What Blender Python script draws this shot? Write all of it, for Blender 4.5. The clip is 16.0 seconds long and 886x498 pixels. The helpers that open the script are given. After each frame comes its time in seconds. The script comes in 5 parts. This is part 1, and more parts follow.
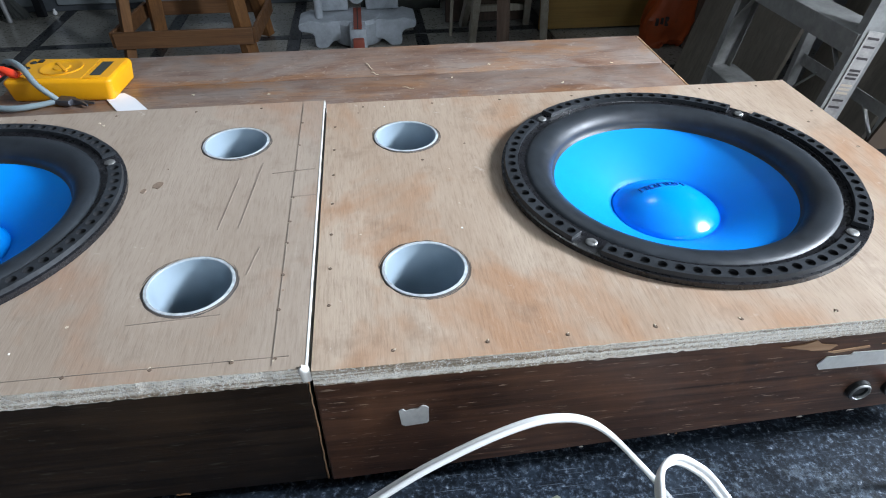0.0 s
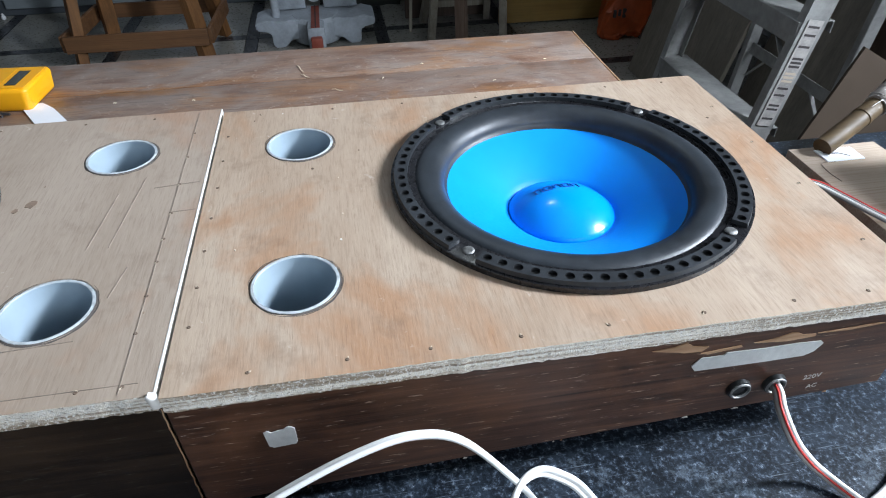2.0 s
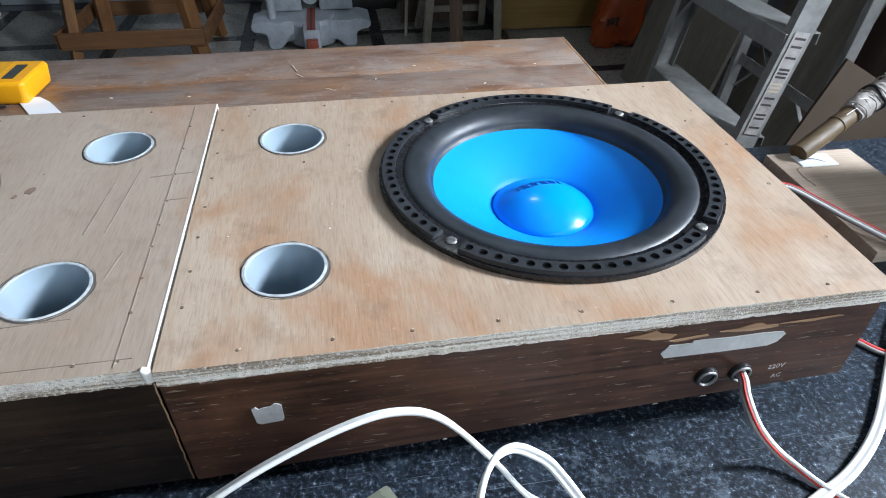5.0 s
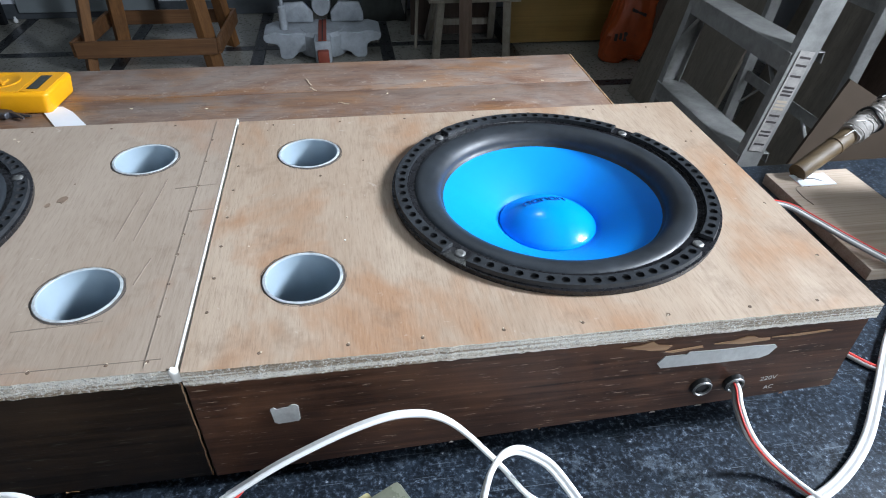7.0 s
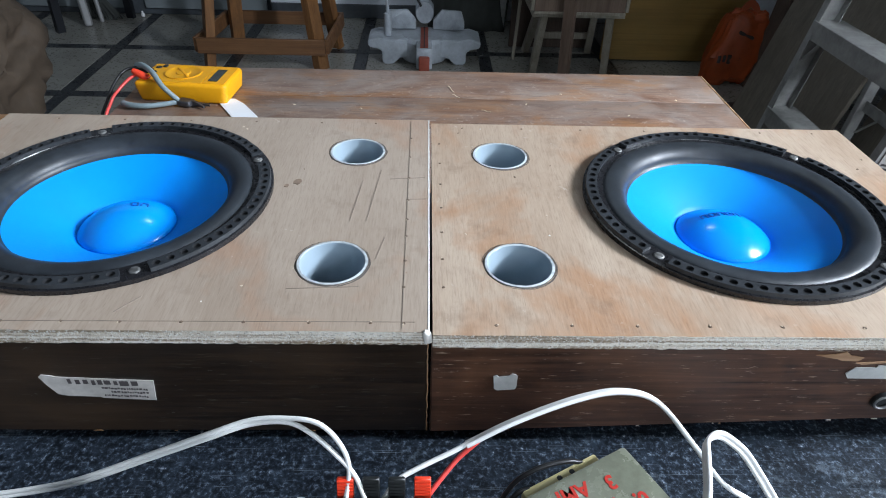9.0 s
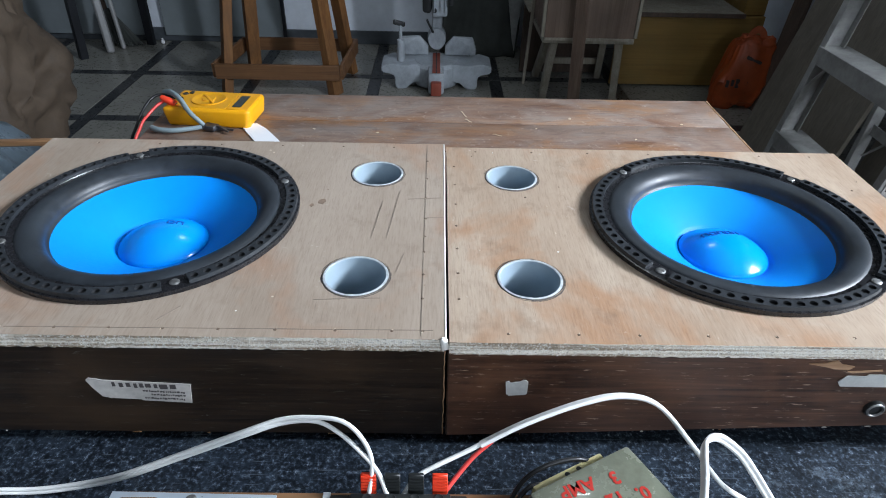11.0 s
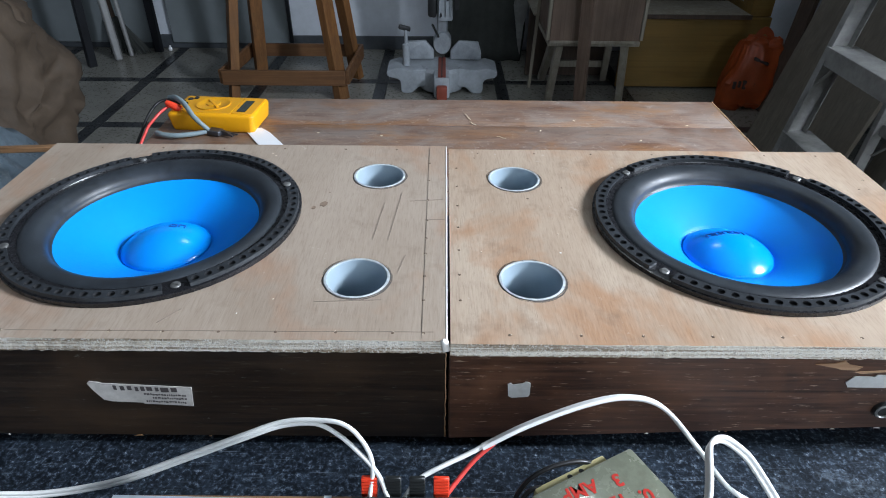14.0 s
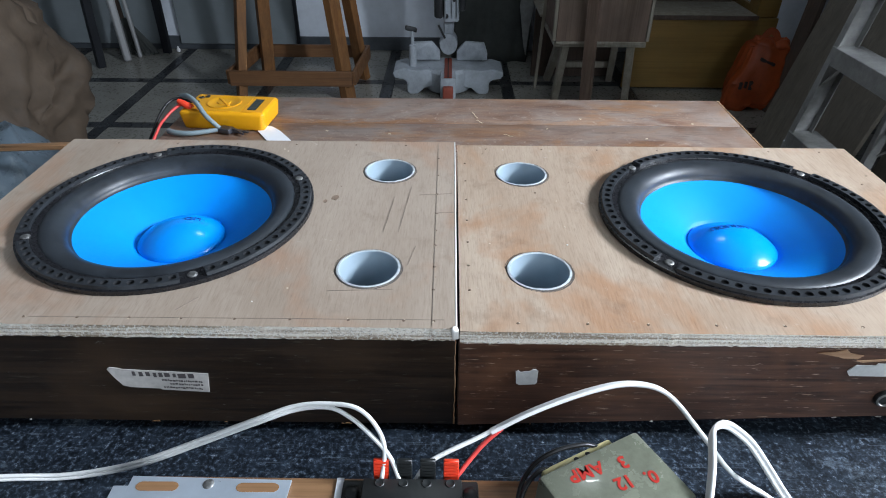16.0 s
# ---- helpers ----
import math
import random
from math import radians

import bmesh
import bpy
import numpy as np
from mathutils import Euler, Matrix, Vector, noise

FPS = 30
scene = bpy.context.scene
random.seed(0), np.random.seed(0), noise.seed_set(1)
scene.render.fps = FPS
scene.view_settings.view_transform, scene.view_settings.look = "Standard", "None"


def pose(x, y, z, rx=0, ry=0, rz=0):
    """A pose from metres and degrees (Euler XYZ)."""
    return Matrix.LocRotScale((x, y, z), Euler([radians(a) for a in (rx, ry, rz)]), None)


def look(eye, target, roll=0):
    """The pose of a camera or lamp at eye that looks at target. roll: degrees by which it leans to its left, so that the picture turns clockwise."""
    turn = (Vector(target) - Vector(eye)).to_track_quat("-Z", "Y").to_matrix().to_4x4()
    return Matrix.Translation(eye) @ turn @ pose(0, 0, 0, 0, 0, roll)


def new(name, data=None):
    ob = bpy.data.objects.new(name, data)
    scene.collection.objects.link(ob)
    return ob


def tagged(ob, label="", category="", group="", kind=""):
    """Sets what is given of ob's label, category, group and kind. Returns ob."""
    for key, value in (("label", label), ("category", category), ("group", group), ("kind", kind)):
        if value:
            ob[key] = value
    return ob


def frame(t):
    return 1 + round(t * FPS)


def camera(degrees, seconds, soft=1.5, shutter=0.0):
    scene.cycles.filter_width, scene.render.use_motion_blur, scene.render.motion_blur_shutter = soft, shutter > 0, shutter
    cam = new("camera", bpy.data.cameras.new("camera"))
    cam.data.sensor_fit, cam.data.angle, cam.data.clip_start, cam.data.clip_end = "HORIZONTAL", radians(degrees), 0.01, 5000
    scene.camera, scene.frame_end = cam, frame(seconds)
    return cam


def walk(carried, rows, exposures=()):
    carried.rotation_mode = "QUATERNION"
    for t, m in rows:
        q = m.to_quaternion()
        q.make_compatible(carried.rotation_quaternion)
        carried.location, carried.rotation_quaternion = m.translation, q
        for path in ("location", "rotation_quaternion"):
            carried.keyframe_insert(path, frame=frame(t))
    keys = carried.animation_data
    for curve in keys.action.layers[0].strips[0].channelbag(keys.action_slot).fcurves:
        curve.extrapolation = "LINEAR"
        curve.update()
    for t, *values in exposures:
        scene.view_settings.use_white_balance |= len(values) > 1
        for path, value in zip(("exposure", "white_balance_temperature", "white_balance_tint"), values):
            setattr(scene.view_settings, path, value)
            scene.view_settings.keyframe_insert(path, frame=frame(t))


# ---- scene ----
cam = camera(71.2, 16.0, 1.0)
PATH = [
    (0, (0.039, -0.188, 1.172), (0.224, 1.368, -0.07), -0.1),
    (0.5, (0.063, -0.189, 1.173), (0.268, 1.362, -0.073), -0.6),
    (1, (0.077, -0.191, 1.173), (0.286, 1.359, -0.073), -1.2),
    (1.5, (0.086, -0.19, 1.173), (0.314, 1.356, -0.075), -1.2),
    (2, (0.097, -0.185, 1.174), (0.35, 1.352, -0.08), -0.5),
    (2.5, (0.098, -0.187, 1.176), (0.364, 1.348, -0.078), 0.1),
    (3, (0.1, -0.193, 1.176), (0.372, 1.344, -0.074), 0.4),
    (3.5, (0.097, -0.197, 1.174), (0.374, 1.341, -0.074), 0.9),
    (4, (0.099, -0.198, 1.173), (0.375, 1.34, -0.075), 0.9),
    (6.5, (0.098, -0.216, 1.189), (0.374, 1.344, -0.032), 1.5),
    (7, (0.094, -0.218, 1.191), (0.358, 1.347, -0.026), 1.5),
    (7.5, (0.112, -0.194, 1.192), (0.367, 1.316, -0.094), 0.0),
    (8, (0.105, -0.204, 1.189), (0.381, 1.316, -0.08), 0.8),
    (8.5, (0.045, -0.233, 1.2), (0.195, 1.339, -0.027), 1.2),
    (9, (-0.004, -0.253, 1.209), (0.057, 1.346, 0.009), 1.9),
    (9.2, (-0.012, -0.261, 1.209), (0.033, 1.349, 0.024), 2.1),
    (11.5, (-0.008, -0.281, 1.225), (0.012, 1.364, 0.087), 1.1),
    (12, (-0.008, -0.281, 1.224), (0.005, 1.369, 0.094), 0.9),
    (12.5, (-0.011, -0.28, 1.223), (-0.004, 1.372, 0.096), 1.2),
    (13, (-0.016, -0.279, 1.222), (-0.011, 1.373, 0.095), 1.6),
    (13.5, (-0.014, -0.278, 1.22), (-0.016, 1.372, 0.09), 1.2),
    (14, (-0.004, -0.28, 1.22), (-0.002, 1.369, 0.089), 0.5),
    (14.5, (-0.002, -0.282, 1.221), (0.003, 1.369, 0.091), 0.4),
    (15, (-0.004, -0.285, 1.221), (0.002, 1.364, 0.089), 0.6),
    (15.5, (-0.006, -0.29, 1.221), (-0.006, 1.361, 0.092), 0.7),
    (16, (-0.007, -0.293, 1.22), (-0.022, 1.358, 0.093), 0.3),
]
walk(cam, [(t, look(eye, target, roll)) for t, eye, target, roll in PATH])

# ---- world, light ----
world = bpy.data.worlds.new("sky")
scene.world = world
world.use_nodes = True
wn = world.node_tree.nodes
sky = wn.new("ShaderNodeTexSky")
sky.sky_type, sky.sun_disc, sky.sun_elevation, sky.sun_rotation = "NISHITA", False, radians(40), radians(90)
world.node_tree.links.new(sky.outputs[0], wn["Background"].inputs[0])
wn["Background"].inputs[1].default_value = 0.1


def area_lamp(name, eye, target, w, h, watts, colour):
    data = bpy.data.lights.new(name, "AREA")
    data.shape, data.size, data.size_y, data.energy, data.color = "RECTANGLE", w, h, watts, colour
    ob = new(name, data)
    ob.matrix_world = look(eye, target)
    return ob


# daylight through the side window, and the lit tube on the ceiling
area_lamp("window_daylight", (2.10, -0.10, 2.08), (0.15, 0.08, 0.95), 0.40, 0.48, 134, (0.84, 0.94, 1.08))
# unseen lamp added behind the camera to lift the boxes' front faces
area_lamp("rear_daylight", (1.15, -2.18, 1.9), (0.25, 0.0, 0.95), 1.3, 1.1, 33, (0.84, 0.95, 1.06))
area_lamp("tube_light_glow", (0.30, 1.80, 3.30), (0.30, 1.80, 0.0), 0.35, 0.06, 6, (0.85, 0.96, 1.0))


# ---- materials ----
def material(name, build):
    m = bpy.data.materials.new(name)
    m.use_nodes = True
    t = m.node_tree
    build(t, t.nodes, t.links, t.nodes["Principled BSDF"])
    return m


def coords(t, scale=(1, 1, 1), turn=(0, 0, 0), rand=False):
    tc = t.nodes.new("ShaderNodeTexCoord")
    mp = t.nodes.new("ShaderNodeMapping")
    mp.inputs["Scale"].default_value, mp.inputs["Rotation"].default_value = scale, turn
    t.links.new(tc.outputs["Object"], mp.inputs[0])
    if rand:
        oi = t.nodes.new("ShaderNodeObjectInfo")
        mul = t.nodes.new("ShaderNodeMath")
        mul.operation = "MULTIPLY"
        mul.inputs[1].default_value = 37.0
        t.links.new(oi.outputs["Random"], mul.inputs[0])
        cx = t.nodes.new("ShaderNodeCombineXYZ")
        for i in range(3):
            t.links.new(mul.outputs[0], cx.inputs[i])
        t.links.new(cx.outputs[0], mp.inputs["Location"])
    return mp.outputs[0]


def noise_tex(t, vec, scale, detail=4, rough=0.55, distort=0.0):
    n = t.nodes.new("ShaderNodeTexNoise")
    n.inputs["Scale"].default_value, n.inputs["Detail"].default_value = scale, detail
    n.inputs["Roughness"].default_value, n.inputs["Distortion"].default_value = rough, distort
    t.links.new(vec, n.inputs["Vector"])
    return n.outputs["Fac"]


def ramp(t, fac, stops):
    r = t.nodes.new("ShaderNodeValToRGB")
    e = r.color_ramp.elements
    while len(e) < len(stops):
        e.new(0.5)
    for el, (p, c) in zip(e, stops):
        el.position = p
        el.color = (*c, 1) if len(c) == 3 else c
    t.links.new(fac, r.inputs[0])
    return r.outputs[0]


def mixc(t, fac, a, b, mode="MIX"):
    m = t.nodes.new("ShaderNodeMix")
    m.data_type, m.blend_type = "RGBA", mode
    for sock, v in ((m.inputs[0], fac), (m.inputs[6], a), (m.inputs[7], b)):
        if hasattr(v, "links"):
            t.links.new(v, sock)
        else:
            sock.default_value = v if not isinstance(v, tuple) else (*v, 1)
    return m.outputs[2]


def bump(t, height, p, strength, dist):
    b = t.nodes.new("ShaderNodeBump")
    b.inputs["Strength"].default_value, b.inputs["Distance"].default_value = strength, dist
    t.links.new(height, b.inputs["Height"])
    t.links.new(b.outputs[0], p.inputs["Normal"])


def plain(name, colour, rough=0.5, metal=0.0, vary=0.18, scale=60.0, relief=0.0004, coat=0.0, rand=False):
    """A surface of one colour with blotches, fine grain and uneven gloss."""
    def build(t, n, l, p):
        v = coords(t, rand=rand)
        a, b = noise_tex(t, v, scale * 0.12, 3), noise_tex(t, v, scale, 5, 0.65)
        dark = tuple(c * (1 - vary * 1.6) for c in colour)
        light = tuple(min(1, c * (1 + vary)) for c in colour)
        l.new(mixc(t, 0.35, ramp(t, a, [(0.3, dark), (0.7, light)]), ramp(t, b, [(0.3, dark), (0.7, light)])), p.inputs["Base Color"])
        l.new(ramp(t, b, [(0.25, (max(0.02, rough - 0.08),) * 3), (0.75, (min(1, rough + 0.08),) * 3)]), p.inputs["Roughness"])
        p.inputs["Metallic"].default_value = metal
        p.inputs["Coat Weight"].default_value = coat
        if relief:
            bump(t, b, p, 0.5, relief)
    return material(name, build)


def timber(name, dark, mid, light, along="y", fine=260.0, rough=0.6, blotch=None, relief=0.0004, rand=False, coat=0.0, stain=0.5):
    """Wood with long grain, pores and stains; along: the axis of the grain."""
    def build(t, n, l, p):
        s = {"x": (0.045, 1, 1), "y": (1, 0.045, 1), "z": (1, 1, 0.045)}[along]
        s2 = {"x": (0.012, 1, 1), "y": (1, 0.012, 1), "z": (1, 1, 0.012)}[along]
        v, w, u = coords(t, s, rand=rand), coords(t, s2, rand=rand), coords(t, rand=rand)
        g = noise_tex(t, v, fine * 0.35, 5, 0.6, 0.6)
        f = noise_tex(t, w, fine * 2.2, 3, 0.7)
        c = ramp(t, g, [(0.22, dark), (0.5, mid), (0.78, light)])
        c = mixc(t, ramp(t, f, [(0.36, (0.55,) * 3), (0.52, (0.0,) * 3)]), c, dark)
        if blotch:
            b = noise_tex(t, u, 7.0, 4, 0.6, 0.3)
            c = mixc(t, ramp(t, b, [(0.42, (0, 0, 0)), (0.72, (stain,) * 3)]), c, blotch)
        l.new(c, p.inputs["Base Color"])
        l.new(ramp(t, noise_tex(t, u, 25, 3), [(0.3, (rough - 0.1,) * 3), (0.7, (min(1, rough + 0.12),) * 3)]), p.inputs["Roughness"])
        p.inputs["Coat Weight"].default_value = coat
        bump(t, f, p, 0.35, relief)
    return material(name, build)


def granite_build(t, n, l, p):
    v = coords(t)
    a, b, c = noise_tex(t, v, 290, 5, 0.72), noise_tex(t, v, 60, 5, 0.7), noise_tex(t, v, 10, 4, 0.6)
    col = ramp(t, a, [(0.42, (0.004, 0.006, 0.009)), (0.53, (0.015, 0.021, 0.030)), (0.61, (0.065, 0.085, 0.112)), (0.67, (0.16, 0.19, 0.22)), (0.72, (0.60, 0.63, 0.65))])
    col = mixc(t, ramp(t, b, [(0.48, (0, 0, 0)), (0.70, (0.32,) * 3)]), col, (0.056, 0.080, 0.112))
    for turn, scale in ((0.5, (16, 900, 1)), (-0.35, (22, 800, 1)), (1.9, (18, 860, 1))):
        scr = noise_tex(t, coords(t, scale, (0, 0, turn)), 1.0, 2)
        col = mixc(t, ramp(t, scr, [(0.69, (0, 0, 0)), (0.78, (0.5,) * 3)]), col, (0.28, 0.33, 0.38))
    dust = noise_tex(t, v, 26, 6, 0.8)
    col = mixc(t, ramp(t, dust, [(0.58, (0, 0, 0)), (0.74, (0.6,) * 3)]), col, (0.20, 0.245, 0.29))
    l.new(col, p.inputs["Base Color"])
    l.new(ramp(t, c, [(0.3, (0.28,) * 3), (0.7, (0.5,) * 3)]), p.inputs["Roughness"])
    bump(t, a, p, 0.25, 0.0004)


def ply_edge_build(t, n, l, p):
    u, w = coords(t), coords(t, (0.015, 0.015, 1))
    layer = noise_tex(t, w, 480, 1, 0.4)
    c = ramp(t, layer, [(0.38, (0.34, 0.26, 0.18)), (0.48, (0.66, 0.57, 0.46)), (0.58, (0.86, 0.80, 0.70))])
    torn = noise_tex(t, coords(t, (0.5, 0.5, 1)), 800, 4, 0.7)
    c = mixc(t, ramp(t, torn, [(0.54, (0, 0, 0)), (0.64, (0.75,) * 3)]), c, (0.16, 0.12, 0.085))
    fluff = noise_tex(t, u, 700, 4, 0.7)
    c = mixc(t, ramp(t, fluff, [(0.52, (0, 0, 0)), (0.60, (0.85,) * 3)]), c, (0.86, 0.83, 0.77))
    l.new(c, p.inputs["Base Color"])
    p.inputs["Roughness"].default_value = 0.85
    bump(t, torn, p, 1.0, 0.0012)


PLY_EDGE = material("ply_edge", ply_edge_build)
GRANITE = material("black_granite", granite_build)


def ply_face(name, pale, mid, stain, orange, amount):
    """Sanded rotary-cut ply: faint grain, pores, cloudy stains, smudges and scuffs."""
    def build(t, n, l, p):
        u, v, w = coords(t), coords(t, (1, 0.10, 1)), coords(t, (1, 0.085, 1))
        cloud = noise_tex(t, coords(t, (1, 0.45, 1)), 9, 5, 0.6, 0.8)
        c = ramp(t, cloud, [(0.30, mid), (0.52, tuple((a + b) / 2 for a, b in zip(mid, pale))), (0.72, pale)])
        flame = noise_tex(t, v, 34, 5, 0.6, 1.2)
        c = mixc(t, ramp(t, flame, [(0.38, (0.45,) * 3), (0.56, (0.0,) * 3)]), c, mid)
        spots = noise_tex(t, coords(t, (1, 0.6, 1)), 13, 5, 0.62, 0.4)
        c = mixc(t, ramp(t, spots, [(0.50, (0, 0, 0)), (0.66, (amount,) * 3)]), c, orange)
        smudge = noise_tex(t, u, 22, 5, 0.7)
        c = mixc(t, ramp(t, smudge, [(0.56, (0, 0, 0)), (0.74, (0.5,) * 3)]), c, stain)
        grain = noise_tex(t, w, 860, 4, 0.65)
        c = mixc(t, ramp(t, grain, [(0.32, (0.34,) * 3), (0.50, (0.0,) * 3)]), c, stain)
        c = mixc(t, ramp(t, grain, [(0.56, (0.0,) * 3), (0.70, (0.18,) * 3)]), c, tuple(min(1, k * 1.25) for k in pale))
        pores = noise_tex(t, v, 900, 2, 0.5)
        c = mixc(t, ramp(t, pores, [(0.26, (0.35,) * 3), (0.34, (0.0,) * 3)]), c, stain)
        scuff = noise_tex(t, u, 75, 4, 0.7, 1.0)
        c = mixc(t, ramp(t, scuff, [(0.66, (0, 0, 0)), (0.74, (0.45,) * 3)]), c, (0.62, 0.54, 0.46))
        l.new(c, p.inputs["Base Color"])
        l.new(ramp(t, smudge, [(0.3, (0.44,) * 3), (0.7, (0.66,) * 3)]), p.inputs["Roughness"])
        bump(t, grain, p, 0.3, 0.0003)
    return material(name, build)


PLY = ply_face("sanded_ply", (0.495, 0.395, 0.302), (0.372, 0.268, 0.188), (0.19, 0.122, 0.080), (0.385, 0.208, 0.11), 0.82)
PLY_GREY = ply_face("greyed_ply", (0.422, 0.345, 0.276), (0.327, 0.255, 0.194), (0.19, 0.135, 0.10), (0.36, 0.20, 0.12), 0.6)


def veneer(name, tone, red=1.0, worn=1.0):
    """Dark stained veneer with long scratches and small chips."""
    def build(t, n, l, p):
        u, v, w = coords(t), coords(t, (0.05, 1, 1)), coords(t, (0.10, 1, 1))
        g = noise_tex(t, v, 190, 5, 0.65, 0.7)
        c = ramp(t, g, [(0.28, tuple(k * tone for k in (0.017, 0.009, 0.006))), (0.5, tuple(k * tone for k in (0.052, 0.025, 0.016))), (0.75, tuple(k * tone for k in (0.105, 0.050, 0.029)))])
        b = noise_tex(t, u, 11, 4, 0.6, 0.3)
        c = mixc(t, ramp(t, b, [(0.45, (0, 0, 0)), (0.72, (0.6,) * 3)]), c, tuple(k * tone for k in (0.150, 0.064, 0.030)))
        scr = noise_tex(t, w, 620, 3, 0.65)
        c = mixc(t, ramp(t, scr, [(0.63, (0, 0, 0)), (0.70, (0.75 * worn,) * 3)]), c, tuple(k * tone for k in (0.30, 0.22, 0.16)))
        chip = noise_tex(t, coords(t, (0.5, 1, 1)), 120, 4, 0.75)
        c = mixc(t, ramp(t, chip, [(0.69, (0, 0, 0)), (0.73, (0.8 * worn,) * 3)]), c, (0.40, 0.35, 0.30))
        c = mixc(t, 1.0, c, (red, 1.0, 1.0), "MULTIPLY")
        l.new(c, p.inputs["Base Color"])
        l.new(ramp(t, b, [(0.3, (0.30,) * 3), (0.7, (0.5,) * 3)]), p.inputs["Roughness"])
        bump(t, g, p, 0.4, 0.0004)
    return material(name, build)


VENEER = veneer("dark_veneer", 1.2)
VENEER_BLACK = veneer("blackish_veneer", 0.5, 0.78, 0.45)
RAW_WOOD = timber("raw_chip", (0.26, 0.14, 0.075), (0.43, 0.26, 0.15), (0.58, 0.39, 0.24), "x", 300, 0.8)


def table_build(t, n, l, p):
    u, v, w = coords(t, rand=True), coords(t, (0.28, 1, 1), rand=True), coords(t, (0.07, 1, 1), rand=True)
    g = noise_tex(t, v, 30, 7, 0.68, 1.4)
    c = ramp(t, g, [(0.30, (0.105, 0.052, 0.033)), (0.48, (0.195, 0.110, 0.073)), (0.62, (0.26, 0.165, 0.115)), (0.75, (0.34, 0.245, 0.185))])
    grey = noise_tex(t, coords(t, (0.6, 1, 1), rand=True), 11, 6, 0.7, 0.9)
    c = mixc(t, ramp(t, grey, [(0.42, (0, 0, 0)), (0.62, (0.75,) * 3)]), c, (0.27, 0.225, 0.195))
    orange = noise_tex(t, coords(t, (0.45, 1, 1)), 8, 6, 0.68, 0.9)
    c = mixc(t, ramp(t, orange, [(0.52, (0, 0, 0)), (0.66, (0.8,) * 3)]), c, (0.32, 0.15, 0.055))
    f = noise_tex(t, w, 260, 5, 0.72, 0.5)
    c = mixc(t, ramp(t, f, [(0.34, (0.55,) * 3), (0.47, (0,) * 3)]), c, (0.08, 0.045, 0.03))
    wear = noise_tex(t, u, 70, 6, 0.78, 1.0)
    c = mixc(t, ramp(t, wear, [(0.57, (0, 0, 0)), (0.68, (0.6,) * 3)]), c, (0.44, 0.375, 0.325))
    dirt = noise_tex(t, u, 34, 5, 0.75, 0.8)
    c = mixc(t, ramp(t, dirt, [(0.58, (0, 0, 0)), (0.70, (0.6,) * 3)]), c, (0.10, 0.06, 0.042))
    l.new(c, p.inputs["Base Color"])
    l.new(ramp(t, grey, [(0.3, (0.32,) * 3), (0.7, (0.55,) * 3)]), p.inputs["Roughness"])
    bump(t, wear, p, 0.4, 0.0006)


TABLE_WOOD = material("old_table_wood", table_build)
BEAM_WOOD = timber("orange_timber", (0.105, 0.042, 0.013), (0.21, 0.090, 0.027), (0.28, 0.13, 0.042), "z", 90, 0.6, (0.11, 0.055, 0.024))
BEAM_WOOD_X = timber("orange_timber_rail", (0.085, 0.038, 0.016), (0.17, 0.077, 0.030), (0.24, 0.12, 0.05), "x", 90, 0.6, (0.11, 0.055, 0.024))
PALE_WOOD = timber("pale_board", (0.33, 0.245, 0.17), (0.48, 0.385, 0.30), (0.55, 0.46, 0.37), "x", 220, 0.6)
BATTEN = timber("brown_batten", (0.16, 0.08, 0.035), (0.28, 0.15, 0.07), (0.36, 0.21, 0.11), "x", 240, 0.45)
BROWN_PANEL = timber("brown_panel", (0.048, 0.030, 0.021), (0.088, 0.057, 0.041), (0.12, 0.08, 0.06), "z", 70, 0.65, (0.06, 0.047, 0.04))
GREY_PANEL = timber("grey_panel", (0.14, 0.12, 0.095), (0.21, 0.185, 0.15), (0.27, 0.24, 0.195), "z", 60, 0.65, (0.16, 0.13, 0.10))
YELLOW_PANEL = timber("yellow_laminate", (0.19, 0.105, 0.025), (0.27, 0.155, 0.038), (0.32, 0.19, 0.055), "x", 40, 0.5, (0.19, 0.13, 0.038))
BAMBOO = timber("varnished_bamboo", (0.06, 0.036, 0.015), (0.115, 0.072, 0.028), (0.19, 0.125, 0.052), "x", 120, 0.6, (0.05, 0.03, 0.012), stain=0.9)
STOOL_WOOD = timber("pale_stool_wood", (0.22, 0.19, 0.145), (0.34, 0.305, 0.245), (0.44, 0.40, 0.33), "z", 120, 0.65, (0.18, 0.155, 0.12))

RUBBER = plain("black_rubber", (0.025, 0.031, 0.038), 0.46, vary=0.4, scale=180, relief=0.0002)
GASKET = plain("moulded_gasket", (0.026, 0.030, 0.035), 0.45, vary=0.4, scale=300, relief=0.0004)
RIM_STEEL = plain("black_rim", (0.012, 0.012, 0.014), 0.28, vary=0.3, scale=200, relief=0.0001)
CONE_BLUE = plain("blue_cone", (0.0, 0.285, 0.88), 0.50, vary=0.03, scale=400, relief=0.00008)
CAP_BLUE = plain("blue_dust_cap", (0.0, 0.295, 0.90), 0.2, vary=0.03, scale=300, relief=0.0)
for m, level in ((CONE_BLUE, 0.22), (CAP_BLUE, 0.42), (GRANITE, 0.20)):
    m.node_tree.nodes["Principled BSDF"].inputs["Specular IOR Level"].default_value = level
INK = plain("dark_print", (0.001, 0.09, 0.40), 0.4, vary=0.05, relief=0)
SCREW = plain("zinc_screw", (0.36, 0.36, 0.35), 0.55, 1.0, 0.35, 500, 0.0006)
PVC = plain("grey_pvc", (0.325, 0.405, 0.465), 0.36, vary=0.08, scale=90, relief=0.0001)
PVC_CUT = plain("cut_pvc_edge", (0.50, 0.54, 0.56), 0.7, vary=0.4, scale=300, relief=0.0004)
